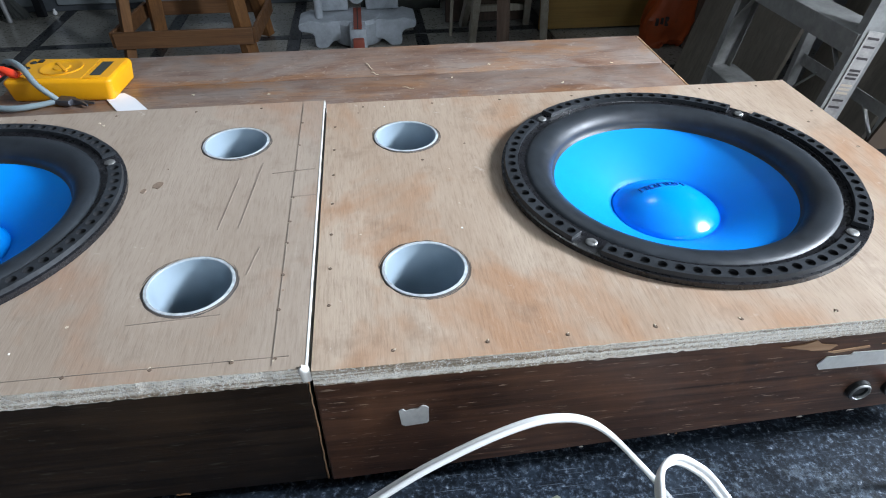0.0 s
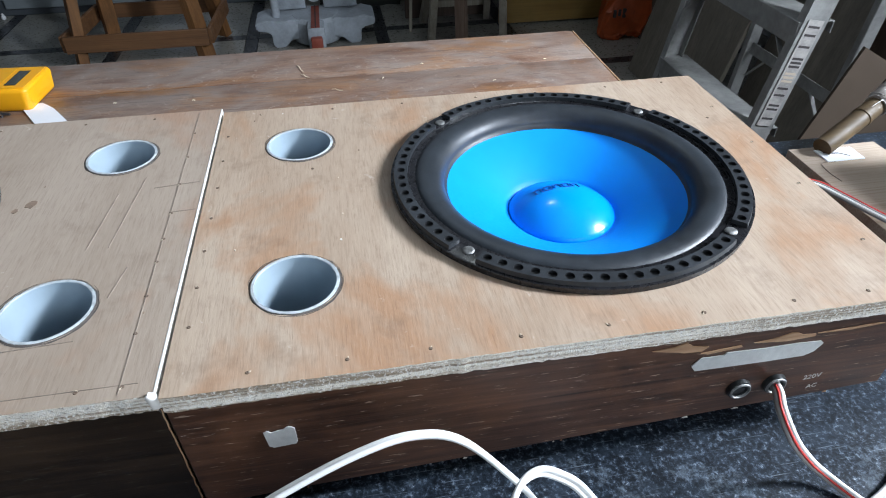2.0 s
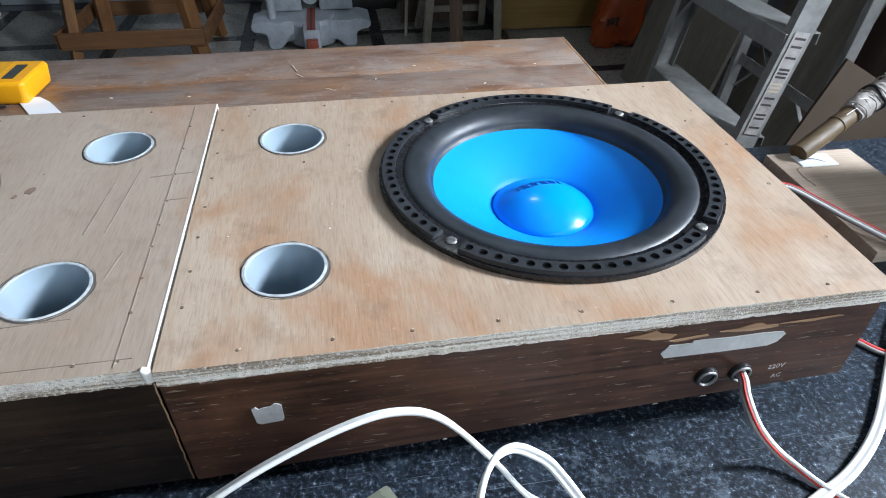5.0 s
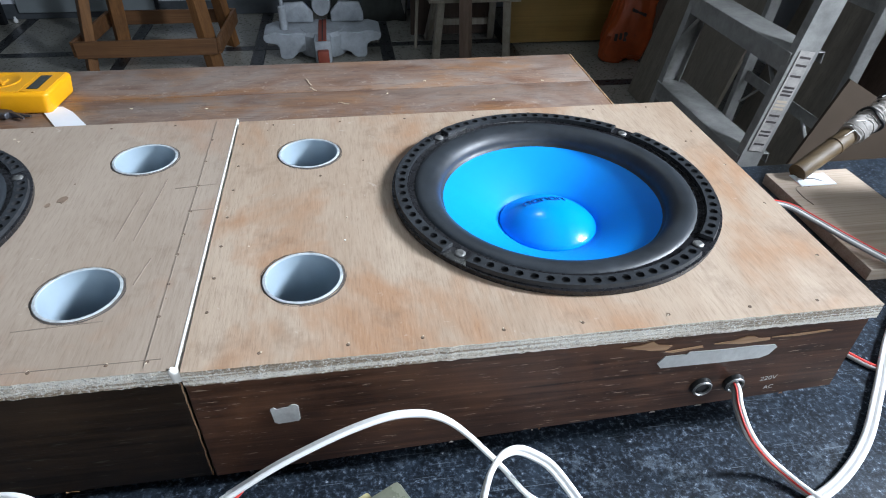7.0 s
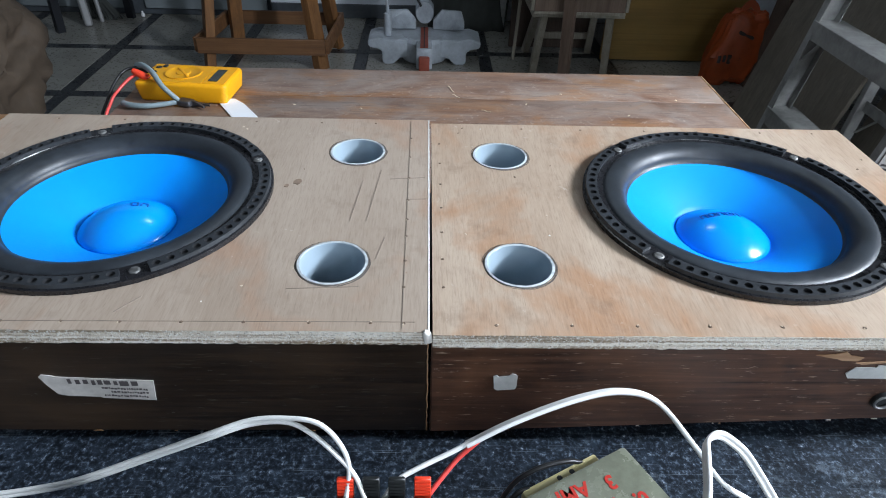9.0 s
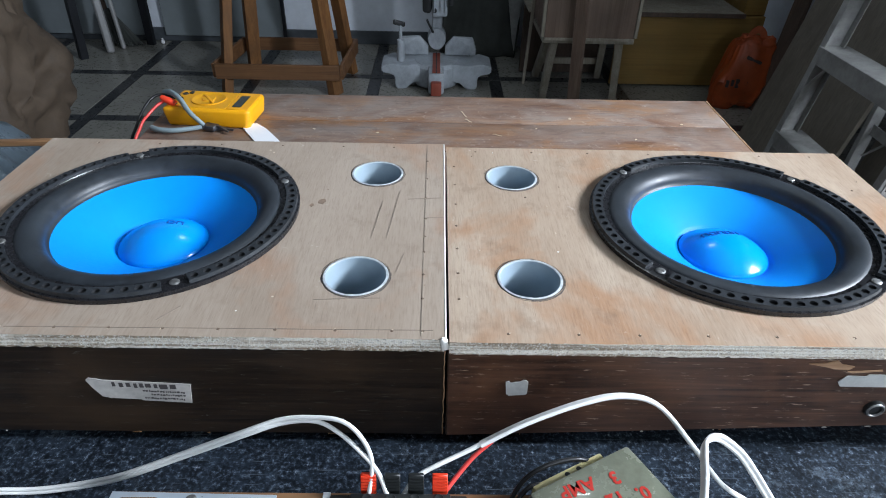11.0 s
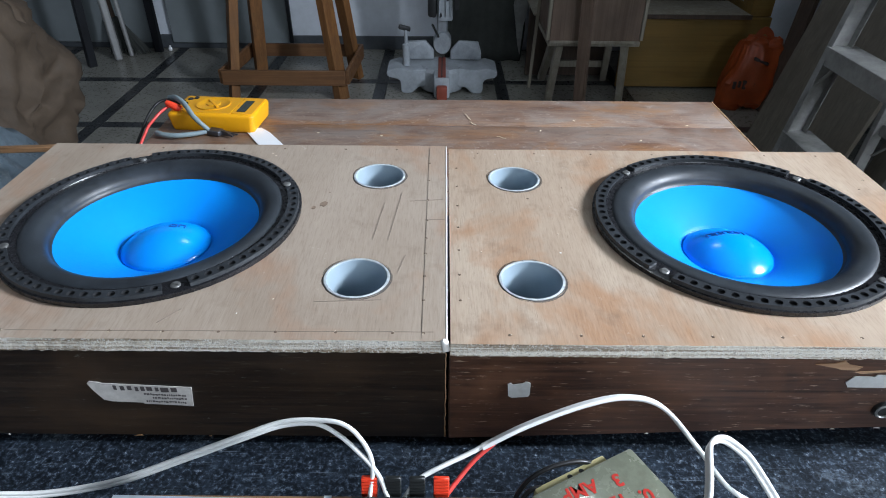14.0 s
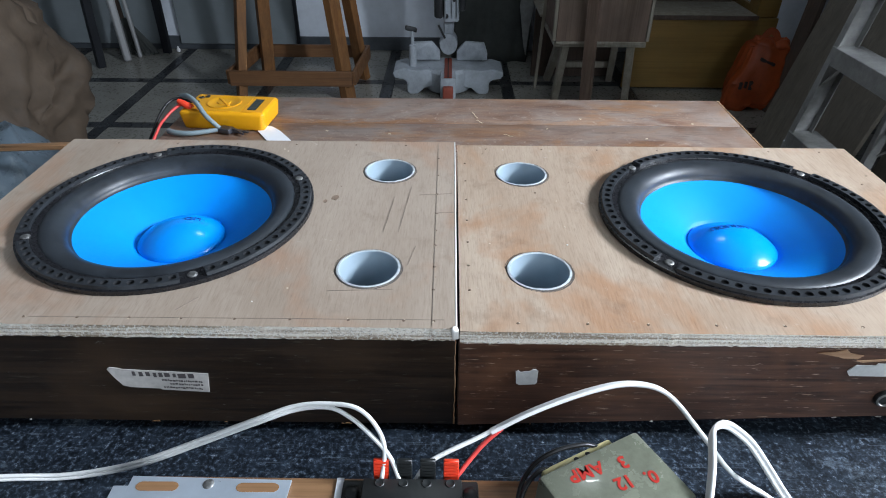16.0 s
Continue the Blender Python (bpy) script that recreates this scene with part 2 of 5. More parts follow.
SHAVING_PALE = plain("pale_fleck", (0.62, 0.52, 0.40), 0.8, vary=0.1)
GLUE = plain("glue_smear", (0.10, 0.085, 0.075), 0.7, vary=0.3, scale=160)
WHITE_EDGE = plain("white_primed_edge", (0.80, 0.77, 0.72), 0.7, vary=0.12, scale=240)
NAIL = plain("nail_hole", (0.17, 0.115, 0.08), 0.8, vary=0.4, scale=500)
PENCIL = plain("pencil_line", (0.29, 0.235, 0.19), 0.8, vary=0.3, scale=600, relief=0)
SILVER_TAPE = plain("silver_tape", (0.60, 0.60, 0.58), 0.45, 0.1, 0.18, 220)
LABEL_PAPER = plain("worn_label", (0.50, 0.47, 0.44), 0.6, vary=0.3, scale=160)
LABEL_INK = plain("label_print", (0.07, 0.06, 0.06), 0.7, vary=0.2, relief=0)
BLACK_PLASTIC = plain("black_plastic", (0.016, 0.018, 0.018), 0.4, vary=0.25, scale=160)
RED_PLASTIC = plain("red_plastic", (0.80, 0.055, 0.02), 0.4, vary=0.1, scale=160)
WHITE_CABLE = plain("white_pvc_cable", (0.84, 0.84, 0.82), 0.42, vary=0.05, scale=120, relief=0.0001)
RED_CABLE = plain("red_cable", (0.68, 0.06, 0.05), 0.4, vary=0.08, scale=160, relief=0.0001)
GREY_CABLE = plain("grey_cable", (0.30, 0.29, 0.28), 0.45, vary=0.1, scale=160, relief=0.0001)
BLACK_CABLE = plain("black_cable", (0.012, 0.012, 0.013), 0.4, vary=0.15, scale=160, relief=0.0001)
YELLOW_ABS = plain("yellow_abs", (0.86, 0.385, 0.006), 0.38, vary=0.06, scale=120, relief=0.0001)
YELLOW_FACE = plain("yellow_face", (0.74, 0.34, 0.006), 0.42, vary=0.08, scale=120, relief=0.0001)
LCD = plain("dark_lcd", (0.03, 0.034, 0.025), 0.2, vary=0.1, relief=0)
GREY_GRIP = plain("grey_grip", (0.22, 0.28, 0.30), 0.45, vary=0.1, scale=160)
TOOL_STEEL = plain("tool_steel", (0.12, 0.125, 0.14), 0.4, 0.8, 0.3, 300)
WHITE_PAPER = plain("white_paper", (0.80, 0.82, 0.85), 0.7, vary=0.04, scale=60)
SHAVING = plain("wood_shaving", (0.72, 0.62, 0.46), 0.7, vary=0.1, relief=0)
TAPE_GREEN = plain("greenish_tape", (0.20, 0.21, 0.155), 0.26, vary=0.35, scale=60, relief=0.0005, coat=0.3)
CREAM_PLASTIC = plain("cream_bobbin", (0.62, 0.54, 0.27), 0.45, vary=0.1)
RED_INK = plain("red_marker", (0.50, 0.025, 0.015), 0.5, vary=0.2, relief=0)
ZINC = plain("zinc_plate", (0.62, 0.70, 0.78), 0.34, 0.65, 0.1, 150, 0.0002)
ALUMINIUM = plain("dusty_aluminium", (0.36, 0.357, 0.34), 0.6, 0.2, 0.35, 45, 0.0004)
TILE = plain("grey_mosaic_tile", (0.235, 0.228, 0.20), 0.3, vary=0.14, scale=70, relief=0.0003, rand=True)
BAND = plain("dark_floor_band", (0.028, 0.03, 0.033), 0.3, vary=0.3, scale=70, relief=0.0003, rand=True)
GROUT = plain("grout", (0.10, 0.10, 0.095), 0.9)
WALL_WHITE = plain("white_wall", (0.66, 0.70, 0.76), 0.8, vary=0.16, scale=14, relief=0.001)
WALL_GREY = plain("grey_green_panel", (0.19, 0.215, 0.225), 0.5, vary=0.12, scale=14)
PLASTER = plain("room_plaster", (0.30, 0.31, 0.33), 0.85, vary=0.06, scale=14)
SKIRTING = plain("dark_skirting", (0.075, 0.085, 0.095), 0.4, vary=0.25, scale=40)
SAW_GREY = plain("cast_saw_grey", (0.42, 0.455, 0.49), 0.5, 0.15, 0.25, 60)
# black of the saw; also the painted dark of holes, kerf and recess
SAW_HOLE_BLACK = plain("saw_black", (0.02, 0.021, 0.023), 0.5, vary=0.3)
SAW_RED = plain("saw_red_insert", (0.28, 0.06, 0.035), 0.5, vary=0.2)
BLACK_CLOTH = plain("black_cloth", (0.055, 0.060, 0.055), 0.85, vary=0.35, scale=30, relief=0.002)
WHITE_STAIN = plain("torn_white_film", (0.30, 0.30, 0.29), 0.6, vary=0.4, scale=40)
ORANGE_BAG = plain("orange_bag", (0.36, 0.060, 0.010), 0.45, vary=0.25, scale=30, relief=0.003)
BAG_PRINT = plain("bag_print", (0.03, 0.02, 0.02), 0.6, vary=0.1, relief=0)
KRAFT = plain("brown_kraft", (0.105, 0.074, 0.050), 0.75, vary=0.3, scale=22, relief=0.006)
POLY_FILM = plain("bluish_film", (0.075, 0.10, 0.12), 0.3, vary=0.35, scale=30, relief=0.005)
CRATE_BROWN = timber("crate_brown", (0.11, 0.07, 0.05), (0.19, 0.128, 0.094), (0.25, 0.172, 0.13), "z", 70, 0.65, (0.10, 0.072, 0.055))
CARD_BROWN = plain("brown_hardboard", (0.055, 0.036, 0.022), 0.7, vary=0.18, scale=30)
DARK_STEEL = plain("dark_pipe", (0.02, 0.022, 0.027), 0.5, 0.3, 0.2)
PALE_PIPE = plain("pale_pipe", (0.33, 0.33, 0.33), 0.5, vary=0.15)
GLASS_WHITE = plain("tube_white", (0.8, 0.8, 0.8), 0.4, vary=0.03)


# ---- mesh tools ----
def mesh_of(name, bm, material_, smooth=None):
    bmesh.ops.recalc_face_normals(bm, faces=bm.faces[:])
    me = bpy.data.meshes.new(name)
    bm.to_mesh(me)
    bm.free()
    for m in (material_ if isinstance(material_, (list, tuple)) else [material_]):
        me.materials.append(m)
    if smooth:
        me.shade_smooth()
        me.set_sharp_from_angle(angle=radians(smooth))
    return me


def part(name, bm, material_, parent=None, label="", smooth=38):
    me = mesh_of(name, bm, material_, smooth) if isinstance(bm, bmesh.types.BMesh) else bm
    ob = new(name, me)
    ob.parent = parent
    if label:
        ob["label"] = label
    return ob


def thing(name, label, category, group="", kind="", at=(0, 0, 0), turn=0):
    ob = new(name)
    ob.matrix_world = pose(*at, 0, 0, turn)
    ob.empty_display_size = 0.02
    return tagged(ob, label, category, group, kind)


def box(x0, x1, y0, y1, z0, z1, bev=0.0, seg=2, bm=None):
    b = bmesh.new()
    bmesh.ops.create_cube(b, size=1)
    for v in b.verts:
        v.co = Vector(((x0 + x1) / 2 + v.co.x * (x1 - x0), (y0 + y1) / 2 + v.co.y * (y1 - y0), (z0 + z1) / 2 + v.co.z * (z1 - z0)))
    if bev:
        bmesh.ops.bevel(b, geom=b.edges[:], offset=bev, segments=seg, profile=0.5, affect="EDGES")
    return join(bm, b)


def join(bm, other):
    if bm is None:
        return other
    me = bpy.data.meshes.new("tmp")
    other.to_mesh(me)
    other.free()
    bm.from_mesh(me)
    bpy.data.meshes.remove(me)
    return bm


def moved(bm, m):
    bmesh.ops.transform(bm, matrix=m, verts=bm.verts[:])
    return bm


def beam(p, q, w, h, bev=0.002, up=(0, 0, 1), bm=None):
    """A squared bar from p to q; w across, h along up."""
    p, q = Vector(p), Vector(q)
    d = q - p
    z = d.normalized()
    x = Vector(up).cross(z)
    x = x.normalized() if x.length > 1e-5 else Vector((1, 0, 0))
    y = z.cross(x)
    b = box(-w / 2, w / 2, -h / 2, h / 2, 0, d.length, bev, 1)
    m = Matrix((x, y, z)).transposed().to_4x4()
    m.translation = p
    return join(bm, moved(b, m))


def lathe(profile, n=48, closed=False, a0=0.0, a1=math.tau):
    """A turned body about z from (radius, height) pairs."""
    b = bmesh.new()
    full = abs(a1 - a0 - math.tau) < 1e-6
    rings = []
    for r, z in profile:
        if r < 1e-6:
            rings.append([b.verts.new((0, 0, z))])
            continue
        steps = n if full else n + 1
        rings.append([b.verts.new((r * math.cos(a0 + (a1 - a0) * i / n), r * math.sin(a0 + (a1 - a0) * i / n), z)) for i in range(steps)])
    pairs = list(zip(rings, rings[1:])) + ([(rings[-1], rings[0])] if closed else [])
    for lo, hi in pairs:
        for i in range(n):
            j = (i + 1) % n if full else i + 1
            if len(lo) == 1 and len(hi) == 1:
                continue
            if len(lo) == 1:
                b.faces.new((lo[0], hi[i], hi[j]))
            elif len(hi) == 1:
                b.faces.new((lo[i], hi[0], lo[j]))
            else:
                b.faces.new((lo[i], hi[i], hi[j], lo[j]))
    if not full and closed:
        b.faces.new([r[0] for r in rings])
        b.faces.new([r[-1] for r in rings][::-1])
    return b


def glide(points, steps=8):
    """A smooth line through the points."""
    p = [Vector(v) for v in points]
    p = [p[0] * 2 - p[1]] + p + [p[-1] * 2 - p[-2]]
    out = []
    for i in range(1, len(p) - 2):
        for k in range(steps):
            u = k / steps
            a, b, c, d = p[i - 1:i + 3]
            out.append(0.5 * ((2 * b) + (c - a) * u + (2 * a - 5 * b + 4 * c - d) * u * u + (3 * b - a - 3 * c + d) * u ** 3))
    return out + [p[-2]]


def sweep(points, section, steps=8, side=(0, 0, 1), bm=None, taper=None):
    """A section (list of 2D points) carried along a smooth line; side: the way of the section's second axis at the start."""
    line = glide(points, steps) if steps else [Vector(v) for v in points]
    b = bmesh.new()
    rings, up = [], Vector(side)
    for i, c in enumerate(line):
        t = (line[min(i + 1, len(line) - 1)] - line[max(i - 1, 0)]).normalized()
        up = up - t * up.dot(t)
        up = up.normalized() if up.length > 1e-4 else t.orthogonal().normalized()
        x = up.cross(t)
        k = taper(i / (len(line) - 1)) if taper else 1
        rings.append([b.verts.new(c + x * u * k + up * v * k) for u, v in section])
    n = len(section)
    for lo, hi in zip(rings, rings[1:]):
        for i in range(n):
            b.faces.new((lo[i], lo[(i + 1) % n], hi[(i + 1) % n], hi[i]))
    b.faces.new(rings[0][::-1])
    b.faces.new(rings[-1])
    return join(bm, b)


def ring(r, n=10, ox=0.0, oy=0.0):
    return [(ox + r * math.cos(math.tau * i / n), oy + r * math.sin(math.tau * i / n)) for i in range(n)]


def twin(r):
    """The section of a flat two-core cable."""
    return [(-r + r * math.cos(a), r * math.sin(a)) for a in [math.radians(d) for d in range(40, 321, 40)]] + \
           [(r + r * math.cos(a), r * math.sin(a)) for a in [math.radians(d) for d in range(220, 501, 40)]]


def sheet(outline, holes, z0, z1, mat_top=0, mat_side=1):
    """A flat board from an outline with round holes (x, y, r), its rim in a second material."""
    b = bmesh.new()
    loops = [outline] + [[(x + r * math.cos(math.tau * i / 48), y + r * math.sin(math.tau * i / 48)) for i in range(48)] for x, y, r in holes]
    edges = []
    for lp in loops:
        vs = [b.verts.new((x, y, z1)) for x, y in lp]
        edges += [b.edges.new((vs[i], vs[(i + 1) % len(vs)])) for i in range(len(vs))]
    bmesh.ops.triangle_fill(b, use_beauty=True, use_dissolve=False, edges=edges, normal=(0, 0, 1))
    top = b.faces[:]
    res = bmesh.ops.extrude_face_region(b, geom=top)
    low = [v for v in res["geom"] if isinstance(v, bmesh.types.BMVert)]
    ymin = min(v.co.y for v in low)
    for v in low:
        ragged = 0.0010 * noise.noise(Vector((v.co.x * 260, 3.1, 0))) if v.co.y < ymin + 0.003 else 0.0
        v.co.z = z0 + min(0.0005, ragged)
    b.normal_update()
    for f in b.faces:
        f.material_index = mat_top if abs(f.normal.z) > 0.7 else mat_side
    return b


def polygon(pts, normal_shift, axis="y"):
    """A thin flat scrap with the outline pts, thickened along the axis."""
    b = bmesh.new()
    if axis == "y":
        vs = [b.verts.new((x, 0, z)) for x, z in pts]
        d = Vector((0, normal_shift, 0))
    else:
        vs = [b.verts.new((x, y, 0)) for x, y in pts]
        d = Vector((0, 0, normal_shift))
    f = b.faces.new(vs)
    r = bmesh.ops.extrude_face_region(b, geom=[f])
    bmesh.ops.translate(b, vec=d, verts=[v for v in r["geom"] if isinstance(v, bmesh.types.BMVert)])
    bmesh.ops.triangulate(b, faces=[f for f in b.faces if len(f.verts) > 4])
    return b


def crumple(bm, amount, scale, seed=0.0):
    for v in bm.verts:
        v.co += noise.noise_vector(v.co * scale + Vector((seed, seed * 1.7, seed * 0.3))) * amount
    return bm


# ---- the room ----
FLOOR_Z, GRAN, TABLE_Z, TOP = 0.0, 0.852, 0.82, 0.955
XL, XR, YN, YS, HIGH = -3.0, 2.30, 3.82, -2.2, 3.4

floor_ob = tagged(part("floor", box(XL - 0.1, XR + 0.1, YS - 0.1, YN + 0.1, -0.12, -0.004), GROUT), "grey mosaic tile floor with dark bands", "floor", kind="structure")
tagged(part("ceiling", box(XL - 0.1, XR + 0.1, YS - 0.1, YN + 0.1, HIGH, HIGH + 0.12), PLASTER), "plain off-white plaster ceiling", "ceiling", kind="structure")
tagged(part("wall_north", box(XL - 0.1, XR + 0.1, YN, YN + 0.12, 0, HIGH), WALL_WHITE), "white painted back wall, scuffed near the floor", "wall", kind="structure")
tagged(part("wall_west", box(XL - 0.12, XL, YS, YN, 0, HIGH), PLASTER), "plain plastered wall", "wall", kind="structure")
# opening behind the added rear fill lamp, out of view
south = box(XL - 0.1, 0.45, YS - 0.12, YS, 0, HIGH)
for a in ((1.85, XR + 0.1, 0, HIGH), (0.45, 1.85, 0, 1.3), (0.45, 1.85, 2.5, HIGH)):
    south = box(a[0], a[1], YS - 0.12, YS, a[2], a[3], bm=south)
tagged(part("wall_south", south, PLASTER), "plain plastered wall", "wall", kind="structure")
WY0, WY1, WZ0, WZ1 = -0.45, 0.25, 1.55, 2.50
XB, YB = 1.90, 0.52  # bay forward of the boards, unseen, added to set the window lamp nearer
wall_e = box(XB, XB + 0.5, YS, WY0, 0, HIGH)
wall_e = box(XB, XB + 0.5, WY1, YB, 0, HIGH, bm=wall_e)
wall_e = box(XB, XB + 0.5, WY0, WY1, 0, WZ0, bm=wall_e)
wall_e = box(XB, XB + 0.5, WY0, WY1, WZ1, HIGH, bm=wall_e)
wall_e = box(XR, XR + 0.5, YB, YN, 0, HIGH, bm=wall_e)
tagged(part("wall_east", wall_e, PLASTER), "plain plastered wall with a window opening", "wall", kind="structure")
win = thing("window_1", "square window with a painted frame", "window", kind="structure")
for y0, y1, z0, z1 in ((WY0, WY0 + 0.03, WZ0, WZ1), (WY1 - 0.03, WY1, WZ0, WZ1), (WY0 + 0.03, WY1 - 0.03, WZ0, WZ0 + 0.03), (WY0 + 0.03, WY1 - 0.03, WZ1 - 0.03, WZ1)):
    part("window_frame", box(XB + 0.46, XB + 0.5, y0, y1, z0, z1, 0.004, 1), PALE_WOOD, win)
tagged(part("baseboard", box(XL, 0.42, YN - 0.014, YN, 0, 0.085, 0.003, 1), SKIRTING), "dark polished stone skirting", "baseboard", kind="structure")

# ---- counter and table ----
counter = thing("counter", "black speckled granite worktop, dusty and scratched", "counter")
part("worktop", box(-1.05, 1.05, -0.335, 0.327, GRAN - 0.03, GRAN, 0.003, 2), GRANITE, counter)
for x in (-0.95, 0.0, 0.95):
    part("support", box(x - 0.05, x + 0.05, -0.28, 0.24, 0, GRAN - 0.03, 0.003, 1), PLASTER, counter)

table = thing("table", "old scuffed wooden table with worn varnish", "table")
TX0, TX1, TY0, TY1 = -0.456, 0.468, 0.331, 0.771
py = TY0
for w in (0.108, 0.113, 0.105, 0.114):
    b = box(TX0, TX1, py, py + w - 0.0012, TABLE_Z - 0.028, TABLE_Z, 0.0022, 2)
    part("plank", b, TABLE_WOOD, table)
    py += w
part("edge_strip", box(TX1 + 0.0004, TX1 + 0.004, TY0, TY1, TABLE_Z - 0.03, TABLE_Z - 0.0006, 0.001, 1), RAW_WOOD, table)
for x in (TX0 + 0.05, TX1 - 0.05):
    for y in (TY0 + 0.05, TY1 - 0.05):
        part("leg", box(x - 0.025, x + 0.025, y - 0.025, y + 0.025, 0, TABLE_Z - 0.03, 0.003, 1), BEAM_WOOD, table)
for y in (TY0 + 0.05, TY1 - 0.05):
    part("apron", box(TX0 + 0.08, TX1 - 0.08, y - 0.01, y + 0.01, TABLE_Z - 0.12, TABLE_Z - 0.03, 0.002, 1), BEAM_WOOD_X, table)


# ---- loudspeakers ----
R_RIM, R_BOLT = 0.1152, 0.1070


def gasket_mesh(count=17, r0=0.1044, r1=0.1129, z0=0.0038, z1=0.0068, rh=0.0027):
    """One moulded quarter of the trim ring, with a row of round holes."""
    gap = radians(4.6)
    a0, a1 = gap, radians(90) - gap
    da = (a1 - a0) / count
    b = bmesh.new()
    rm = (r0 + r1) / 2

    def at(a, r, z):
        return b.verts.new((r * math.cos(a), r * math.sin(a), z))
    k = 16
    for c in range(count):
        mid = a0 + da * (c + 0.5)
        half = da / 2
        rim, hole, low = [], [], []
        for i in range(k):
            t = math.tau * i / k
            u, v = math.cos(t), math.sin(t)
            s = 1 / max(abs(u), abs(v))
            rim.append(at(mid + half * u * s, rm + (r1 - r0) / 2 * v * s, z1))
            hole.append(at(mid + rh * u / rm, rm + rh * v, z1))
            low.append(at(mid + rh * u / rm, rm + rh * v, z0 + 0.001))
        for i in range(k):
            j = (i + 1) % k
            b.faces.new((rim[i], rim[j], hole[j], hole[i]))
            f = b.faces.new((hole[i], hole[j], low[j], low[i]))
            f.material_index = 1
        f = b.faces.new(low)
        f.material_index = 1
    steps = (-1.0, -math.tan(math.pi / 8), 0.0, math.tan(math.pi / 8), 1.0)
    angles = [a0 + da * (c + 0.5) + da / 2 * u for c in range(count) for u in steps[:4]] + [a1]
    for r, dr in ((r0, 0.0), (r1, 0.0007)):
        hi = [at(a, r, z1) for a in angles]
        lo = [at(a, r + dr, z0) for a in angles]
        for i in range(len(angles) - 1):
            b.faces.new((hi[i], hi[i + 1], lo[i + 1], lo[i]))
    for a in (a0, a1):
        b.faces.new([at(a, r0, z0)] + [at(a, rm + (r1 - r0) / 2 * u, z1) for u in steps] + [at(a, r1 + 0.0007, z0)])
    bmesh.ops.remove_doubles(b, verts=b.verts[:], dist=0.00005)
    return mesh_of("gasket", b, [GASKET, SAW_HOLE_BLACK], 30)


def screw_mesh():
    b = lathe([(0.0036, 0.0), (0.0036, 0.0005), (0.0031, 0.0010), (0.0014, 0.0012), (0.0, 0.0012)], 14)
    b = box(-0.0026, 0.0026, -0.0004, 0.0004, 0.0008, 0.0013, bm=b)
    return mesh_of("screw", b, SCREW, 40)


GASKET_MESH, SCREW_MESH = gasket_mesh(), screw_mesh()
NAIL_FLECK_MESH = mesh_of("splinter", polygon([(-0.0007, -0.0002), (0.0002, -0.0004), (0.0009, 0.0001), (0.0001, 0.0004)], 0.0003, "z"), SHAVING_PALE)
NAIL_MESH = mesh_of("nail", lathe([(0.0011, 0.0), (0.0008, 0.0003), (0.0004, 0.0002), (0.0, 0.0001)], 9), NAIL, 40)


def woofer(parent, cx, cy, turn, mark):
    rim = part("woofer", lathe([(0.099, -0.002), (0.099, 0.0036), (0.1032, 0.0036), (0.1034, 0.0040), (0.1138, 0.0042), (0.1152, 0.0038), (R_RIM, 0.0030), (R_RIM, 0.0015), (0.1150, 0.0013), (0.1150, 0.0003), (0.113, 0.0), (0.113, -0.003)], 96), RIM_STEEL, parent, "black steel woofer chassis rim")
    rim.matrix_local = pose(cx, cy, TOP, 0, 0, turn)
    for q in range(4):
        g = part("gasket", GASKET_MESH, None, rim)
        g.matrix_local = pose(0, 0, 0, 0, 0, 90 * q)
        s = part("screw", SCREW_MESH, None, rim)
        s.matrix_local = pose(R_BOLT * math.cos(radians(90 * q)), R_BOLT * math.sin(radians(90 * q)), 0.0042, 0, 0, 37 * q + 20)
    prof = [(0.1028, 0.0034), (0.1012, 0.0030)]
    for i in range(13):
        a = math.pi * i / 12
        prof.append((0.0903 + 0.0100 * math.cos(a), 0.0016 + 0.0070 * math.sin(a) - 0.0072 * i / 12))
    prof += [(0.0792, -0.0064), (0.0783, -0.0074)]
    part("surround", lathe(prof, 96), RUBBER, rim, "black rubber roll surround", smooth=60)
    cone = []
    for i in range(9):
        u = i / 8
        cone.append((0.0788 - 0.0438 * u, -0.0070 - 0.0220 * (u * 0.80 + 0.20 * u * u)))
    part("cone", lathe(cone + [(0.0345, -0.036)], 96), CONE_BLUE, rim, "glossy blue paper cone", smooth=60)
    rs, hb = 0.0530, 0.0137
    cap = [(0.0362, -0.0290), (0.0358, -0.0280)]
    for i in range(13):
        th = math.asin(0.0356 / rs) * (1 - i / 12)
        cap.append((rs * math.sin(th), -0.0276 + hb - rs * (1 - math.cos(th)) + 0.0004))
    part("dust_cap", lathe(cap, 64), CAP_BLUE, rim, "shiny domed blue dust cap", smooth=60)
    # printed mark on the cap: plain strokes in a row
    for i in range(5):
        if mark[i] == " ":
            continue
        b = None
        w, h, q = 0.0046, 0.0050, 0.0011
        strokes = [(-w / 2, 0, q, h), (w / 2, 0, q, h), (0, h / 2, w, q), (0, -h / 2, w, q)]
        for sx, sy, ww, hh in strokes[:4 if i % 2 else 3]:
            b = box(sx - ww / 2, sx + ww / 2, sy - hh / 2, sy + hh / 2, -0.0003, 0.0003, bm=b)
        d = Vector((-0.0136 + 0.0068 * i, 0.0098))
        th = math.asin(d.length / rs)
        zc = -0.0272 + hb - rs * (1 - math.cos(th)) + 0.0002
        tilt = Matrix.Rotation(th, 4, Vector((-d.y, d.x, 0)).normalized())
        m = part("print_stroke", b, INK, rim)
        m.matrix_local = pose(0, 0, 0, 0, 0, 8 - turn) @ Matrix.Translation((d.x, d.y, zc)) @ tilt
    return rim


